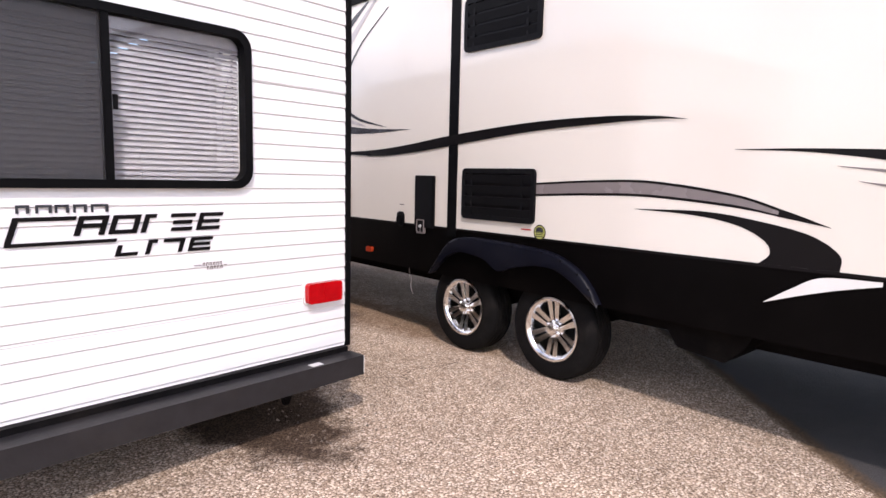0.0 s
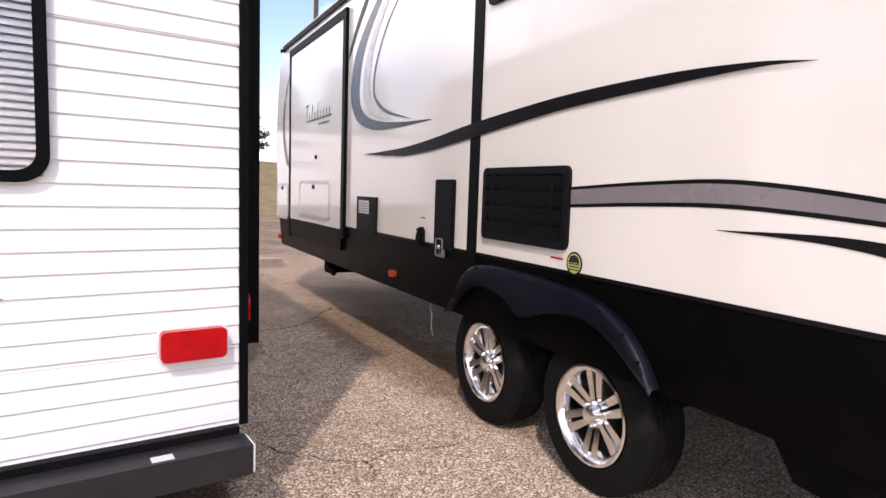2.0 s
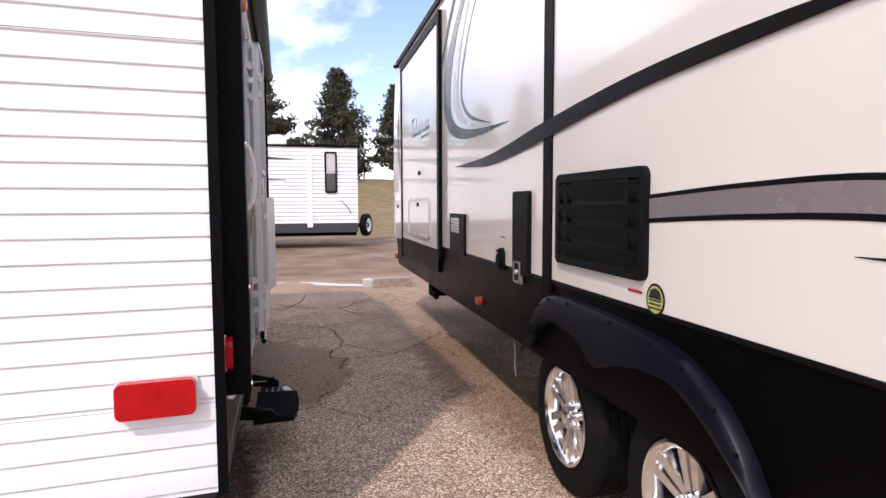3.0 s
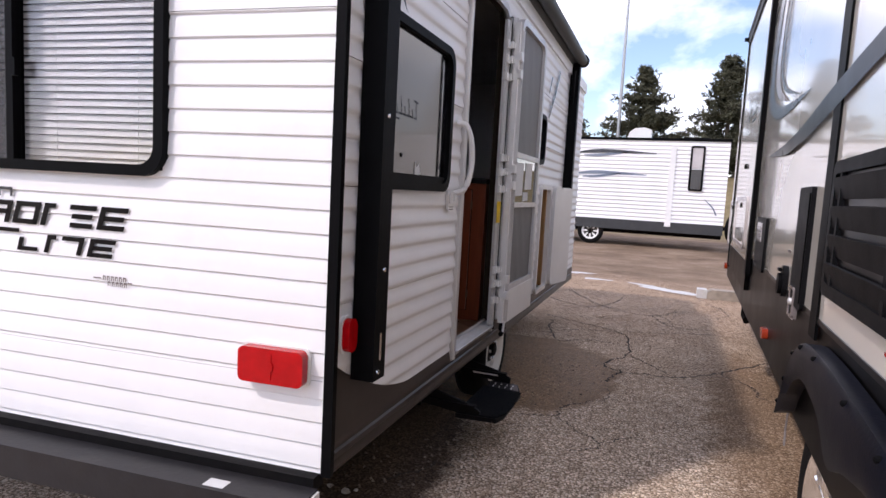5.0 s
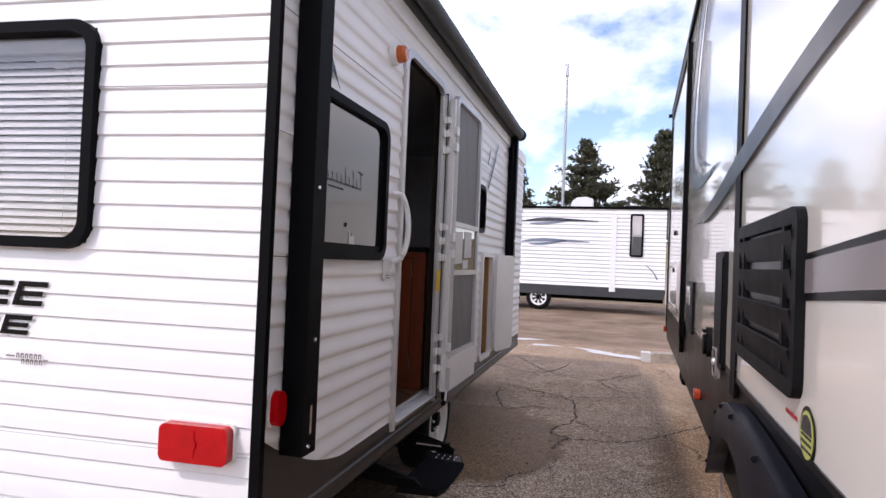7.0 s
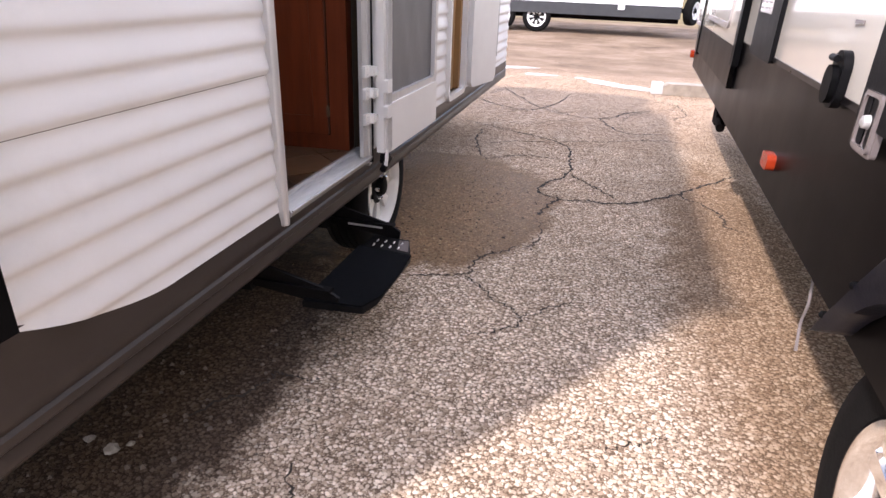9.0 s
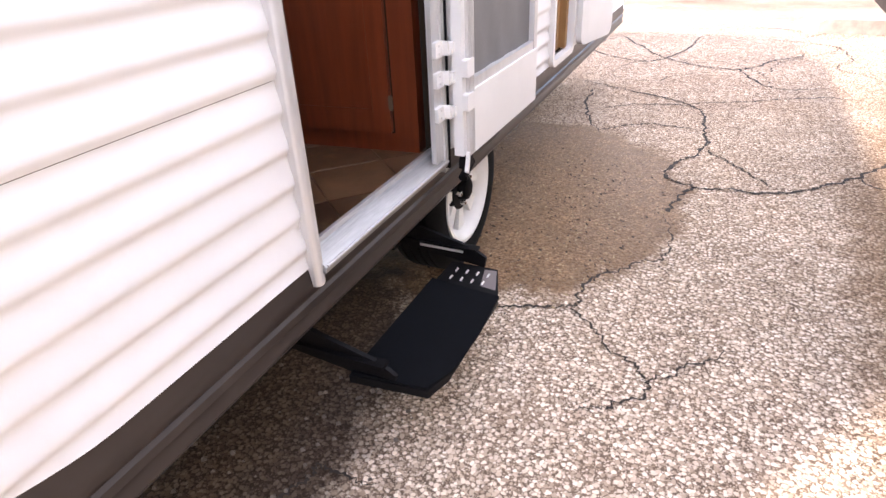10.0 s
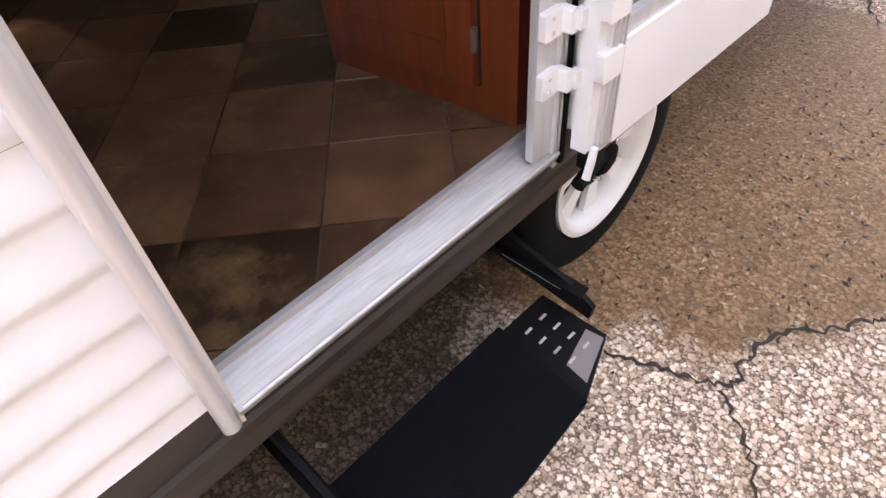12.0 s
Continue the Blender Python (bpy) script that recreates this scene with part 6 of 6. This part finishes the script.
# ---- the far white trailer ----
MT = pose(0, 19.0, 0)
far = thing("travel_trailer", MT, "white ribbed travel trailer parked across the end of the lane", "travel trailer")
FX0, FX1 = -4.2, 4.08
fw = sub("side_wall", far, MT)
for z0, z1 in ((0.74, 1.30), (1.30, 1.86), (1.86, 2.42), (2.42, 2.95)):
    PITCH = 0.110
    part("siding_panel", siding(FX0, FX1, z0, z1, cols=8, soft=True, amp=2.0), M_SIDING, fw, MT)
PITCH = 0.0725
bm = bmesh.new()
box(bm, FX0, FX1, 0.012, 2.40, 0.50, 2.95)
part("body", bm, M_SIDING, far, MT)
bm = bmesh.new()
box(bm, FX0, FX1, -0.016, 0.011, 0.46, 0.739)
part("skirt", bm, M_FARSKIRT, far, MT, "dark lower skirt")
bm = bmesh.new()
box(bm, FX0 - 0.03, FX1 + 0.03, -0.04, 2.44, 2.951, 3.02)
part("roof", bm, M_TRIM, far, MT, bevel=0.02)
bm = bmesh.new()
box(bm, 2.60, 2.76, -0.05, -0.005, 0.62, 2.80)
part("white_trim", bm, M_WHITE, far, MT, bevel=0.006)
fwin = part("side_window", ring(bmesh.new(), 3.12, 3.48, 1.62, 2.83, 0.05, -0.05, 0.0, 0.06), M_TRIM, far, MT, "tall dark-framed window", bevel=0.006)
for z0, z1, mt in ((1.66, 2.20, M_TINT), (2.23, 2.79, M_DECALLIGHT)):
    bm = bmesh.new()
    box(bm, 3.16, 3.44, -0.025, -0.016, z0, z1)
    part("pane", bm, mt, fwin, MT, smooth=0)
bm = bmesh.new()
prism(bm, [(1.40, 3.02), (2.05, 3.02), (2.05, 3.30), (1.85, 3.36), (1.60, 3.34), (1.45, 3.22)], 0.5, 1.2)
part("roof_air_conditioner", bm, M_WHITE, far, MT, bevel=0.03)
bm = bmesh.new()
box(bm, 2.9, 3.6, 0.6, 1.1, 3.02, 3.11)
part("roof_vent", bm, M_PLASTIC, far, MT, bevel=0.02)
for z, s, mt in ((2.58, 1.0, M_DECALSLATE), (1.98, 0.9, M_DECALBLUE)):
    decal("side_swoosh", [(0.05, z), (0.55 * s, z + 0.09), (1.1 * s, z + 0.10), (2.25 * s, z + 0.03)], [(0.05, z - 0.02), (0.55 * s, z + 0.0), (1.1 * s, z + 0.01), (2.25 * s, z + 0.01)], mt, far, MT, 0.026)
    decal("side_swoosh", [(0.3, z - 0.06), (0.8 * s, z - 0.02), (1.5 * s, z + 0.06)], [(0.3, z - 0.09), (0.8 * s, z - 0.09), (1.5 * s, z + 0.03)], M_DECALBLUE, far, MT, 0.026)
decal("end_swoosh", [(3.55, 1.42), (3.66, 1.34), (3.80, 1.20), (3.9, 1.0)], [(3.55, 1.41), (3.64, 1.32), (3.77, 1.18), (3.86, 1.0)], M_DECALBLUE, far, MT, 0.026)
for x in (0.62, -0.30):
    wheel(far, MT @ pose(x, 0.10, 0.36), 0.36, 0.20, 0.235, "steel")
spare = wheel(far, MT @ pose(4.36, 0.35, 0.66, 0, 0, 62), 0.34, 0.20, 0.20, "steel", "spare_wheel")
bm = bmesh.new()
box(bm, 4.08, 4.34, 0.2, 0.5, 0.60, 0.70)
box(bm, FX0 + 0.2, FX1, 0.4, 0.5, 0.34, 0.499)
part("chassis", bm, M_CHASSIS, far, MT)

# ---- wheel stop and worn paint by the end of the lane ----
bm = bmesh.new()
prism(bm, [(3.33, 0.0), (3.95, 0.0), (3.95, 0.09), (3.90, 0.13), (3.38, 0.13), (3.33, 0.09)], 10.22, 10.42)
stop = part("wheel_stop", bm, M_CONCRETE, None, Matrix(), bevel=0.012)
tagged(stop, "weathered concrete wheel stop with a white painted end", "wheel stop")
bm = bmesh.new()
box(bm, 3.318, 3.328, 10.23, 10.41, 0.005, 0.12)
box(bm, 3.20, 3.317, 10.23, 10.41, 0.002, 0.125)
part("painted_end", bm, M_PAINT, stop, Matrix(), "white painted end", bevel=0.006)
for k, (px, py, ra, rb, lean) in enumerate(((2.74, 10.76, 0.50, 0.17, 0.33), (1.15, 11.7, 0.42, 0.16, -0.1), (1.75, 11.15, 0.22, 0.09, 0.0))):
    bm = bmesh.new()
    rnd = random.Random(11 + k)
    rim_v = []
    for i in range(56):
        a = 2 * math.pi * i / 56
        wob = 1 + 0.22 * math.sin(3 * a + k) + rnd.uniform(-0.16, 0.16)
        rim_v.append(bm.verts.new((px + ra * wob * math.cos(a), py + rb * wob * math.sin(a) - lean * math.cos(a), 0.004)))
    bm.faces.new(rim_v)
    tagged(part("worn_paint_patch", bm, M_PAINT, None, Matrix(), smooth=0), "ragged patch of worn white paint on the asphalt", "paint mark", kind="structure")


# ---- trees, pole and wires ----
def pine(x, y, height, radius, seed):
    rnd = random.Random(seed)
    z0 = bank(y) - 0.1
    m = pose(x, y, z0)
    t = thing("pine_tree", m, "tall dark green pine with an uneven conical crown", "tree", "pines on the bank")
    bm = bmesh.new()
    tube(bm, [(0, 0, 0), (0.08, 0.02, height * 0.3), (0.02, -0.05, height * 0.7), (0, 0, height * 0.98)], 0.20, 9, 0.03)
    limbs = []
    for i in range(150):
        f = rnd.random() ** 0.85
        z = height * (0.10 + 0.88 * f)
        ln = radius * (1 - f) ** 0.95 * rnd.uniform(0.55, 1.12) + 0.18
        a = rnd.uniform(0, 2 * math.pi)
        d = Vector((math.cos(a), math.sin(a), 0))
        p0 = Vector((0, 0, z))
        p2 = p0 + d * ln + Vector((0, 0, ln * rnd.uniform(-0.12, 0.30)))
        p1 = (p0 + p2) / 2 + Vector((0, 0, -0.08 * ln))
        limbs.append((p0, p1, p2, ln))
        if i % 3 == 0:
            tube(bm, [p0, p1, p2], 0.035, 4, 0.008)
    part("trunk", bm, M_BARK, t, m)
    verts, faces = [], []
    for p0, p1, p2, ln in limbs:
        for k in range(int(12 + ln * 18)):
            s = rnd.uniform(0.15, 1.05)
            c = p0.lerp(p1, s * 2) if s < 0.5 else p1.lerp(p2, s * 2 - 1)
            c = c + Vector((rnd.gauss(0, 0.16), rnd.gauss(0, 0.16), rnd.gauss(0, 0.10)))
            for q in range(4):
                u = Vector((rnd.gauss(0, 1), rnd.gauss(0, 1), rnd.gauss(0.35, 0.8))).normalized()
                v = u.cross(Vector((rnd.gauss(0, 1), rnd.gauss(0, 1), rnd.gauss(0, 1)))).normalized()
                size = rnd.uniform(0.14, 0.34)
                b = len(verts)
                verts += [c - v * size * 0.20, c + v * size * 0.20, c + u * size + v * size * 0.05]
                faces.append((b, b + 1, b + 2))
    me = bpy.data.meshes.new("crown")
    me.from_pydata(verts, [], faces)
    me.materials.append(M_NEEDLES)
    tagged(place(new("crown", me), t, m), "dark green needle crown")


for k, (x, y, h, r) in enumerate(((0.4, 44, 7.4, 3.5), (5.6, 45, 8.2, 3.3), (-4.6, 45, 5.6, 2.2), (9.9, 46, 7.2, 2.2), (7.4, 58, 7.0, 2.2), (-8.6, 47, 7.6, 2.3))):
    pine(x, y, h, r, 20 + k)


def bare_tree(x, y, height, seed):
    rnd = random.Random(seed)
    m = pose(x, y, bank(y) - 0.1)
    t = thing("bare_tree", m, "leafless grey tree with fine twigs far off", "tree", "bare trees far off")
    bm = bmesh.new()
    tube(bm, [(0, 0, 0), (0.1, 0, height * 0.35)], 0.16, 7, 0.10)
    part("trunk", bm, M_TWIG, t, m)
    bm = bmesh.new()

    def grow(p, d, ln, r, depth):
        q = p + d * ln
        tube(bm, [p, (p + q) / 2 + Vector((rnd.gauss(0, 0.04), rnd.gauss(0, 0.04), 0)) * ln, q], r, 4, r * 0.6)
        if depth:
            for _ in range(3):
                grow(q, (d + Vector((rnd.gauss(0, 0.5), rnd.gauss(0, 0.5), rnd.gauss(0.1, 0.25)))).normalized(), ln * rnd.uniform(0.6, 0.85), r * 0.6, depth - 1)

    for _ in range(3):
        grow(Vector((0.1, 0, height * 0.33)), Vector((rnd.gauss(0, 0.35), rnd.gauss(0, 0.35), 1)).normalized(), height * 0.22, 0.07, 4)
    part("limbs", bm, M_TWIG, t, m)


for k, (x, y, h) in enumerate(((3.6, 66, 6.5), (10.4, 70, 7.0), (-3.4, 68, 6.0))):
    bare_tree(x, y, h, 60 + k)

MPOLE = pose(-1.0, 43.0, bank(43.0) - 0.1)
pole = thing("light_pole", MPOLE, "tall slim galvanised pole behind the trailers", "pole")
bm = bmesh.new()
tube(bm, [(0, 0, 0), (0, 0, 6), (0, 0, 12.3)], 0.13, 12, 0.075)
part("shaft", bm, M_POLE, pole, MPOLE)
bm = bmesh.new()
box(bm, -0.12, 0.12, -0.12, 0.12, 11.6, 11.9)
box(bm, -0.22, 0.10, -0.05, 0.05, 12.3, 12.42)
part("head_bracket", bm, M_POLE, pole, MPOLE, bevel=0.02)
for x in (-16.0, 12.0):
    mu = pose(x, 34.5, bank(34.5) - 0.2)
    up = thing("utility_pole", mu, "weathered timber utility pole carrying overhead cables", "pole")
    bm = bmesh.new()
    tube(bm, [(0, 0, 0), (0, 0, 9), (0, 0, 20.0)], 0.17, 12, 0.11)
    part("shaft", bm, M_BARK, up, mu)
    bm = bmesh.new()
    box(bm, -0.06, 0.06, -1.0, 1.0, 18.2, 18.35)
    part("crossarm", bm, M_BARK, up, mu, bevel=0.01)
for k, (a, b, sag) in enumerate((((-16.0, 34.0, 18.6), (12.0, 34.0, 16.3), 0.25), ((-16.0, 35.0, 20.6), (12.0, 35.0, 19.4), 0.2))):
    bm = bmesh.new()
    a, b = Vector(a), Vector(b)
    tube(bm, [a.lerp(b, i / 14) - Vector((0, 0, sag * 4 * (i / 14) * (1 - i / 14))) for i in range(15)], 0.035 if k == 0 else 0.016, 6)
    tagged(part("overhead_wire", bm, M_CABLE, None, Matrix()), "dark overhead cable slung across the sky", "cable")
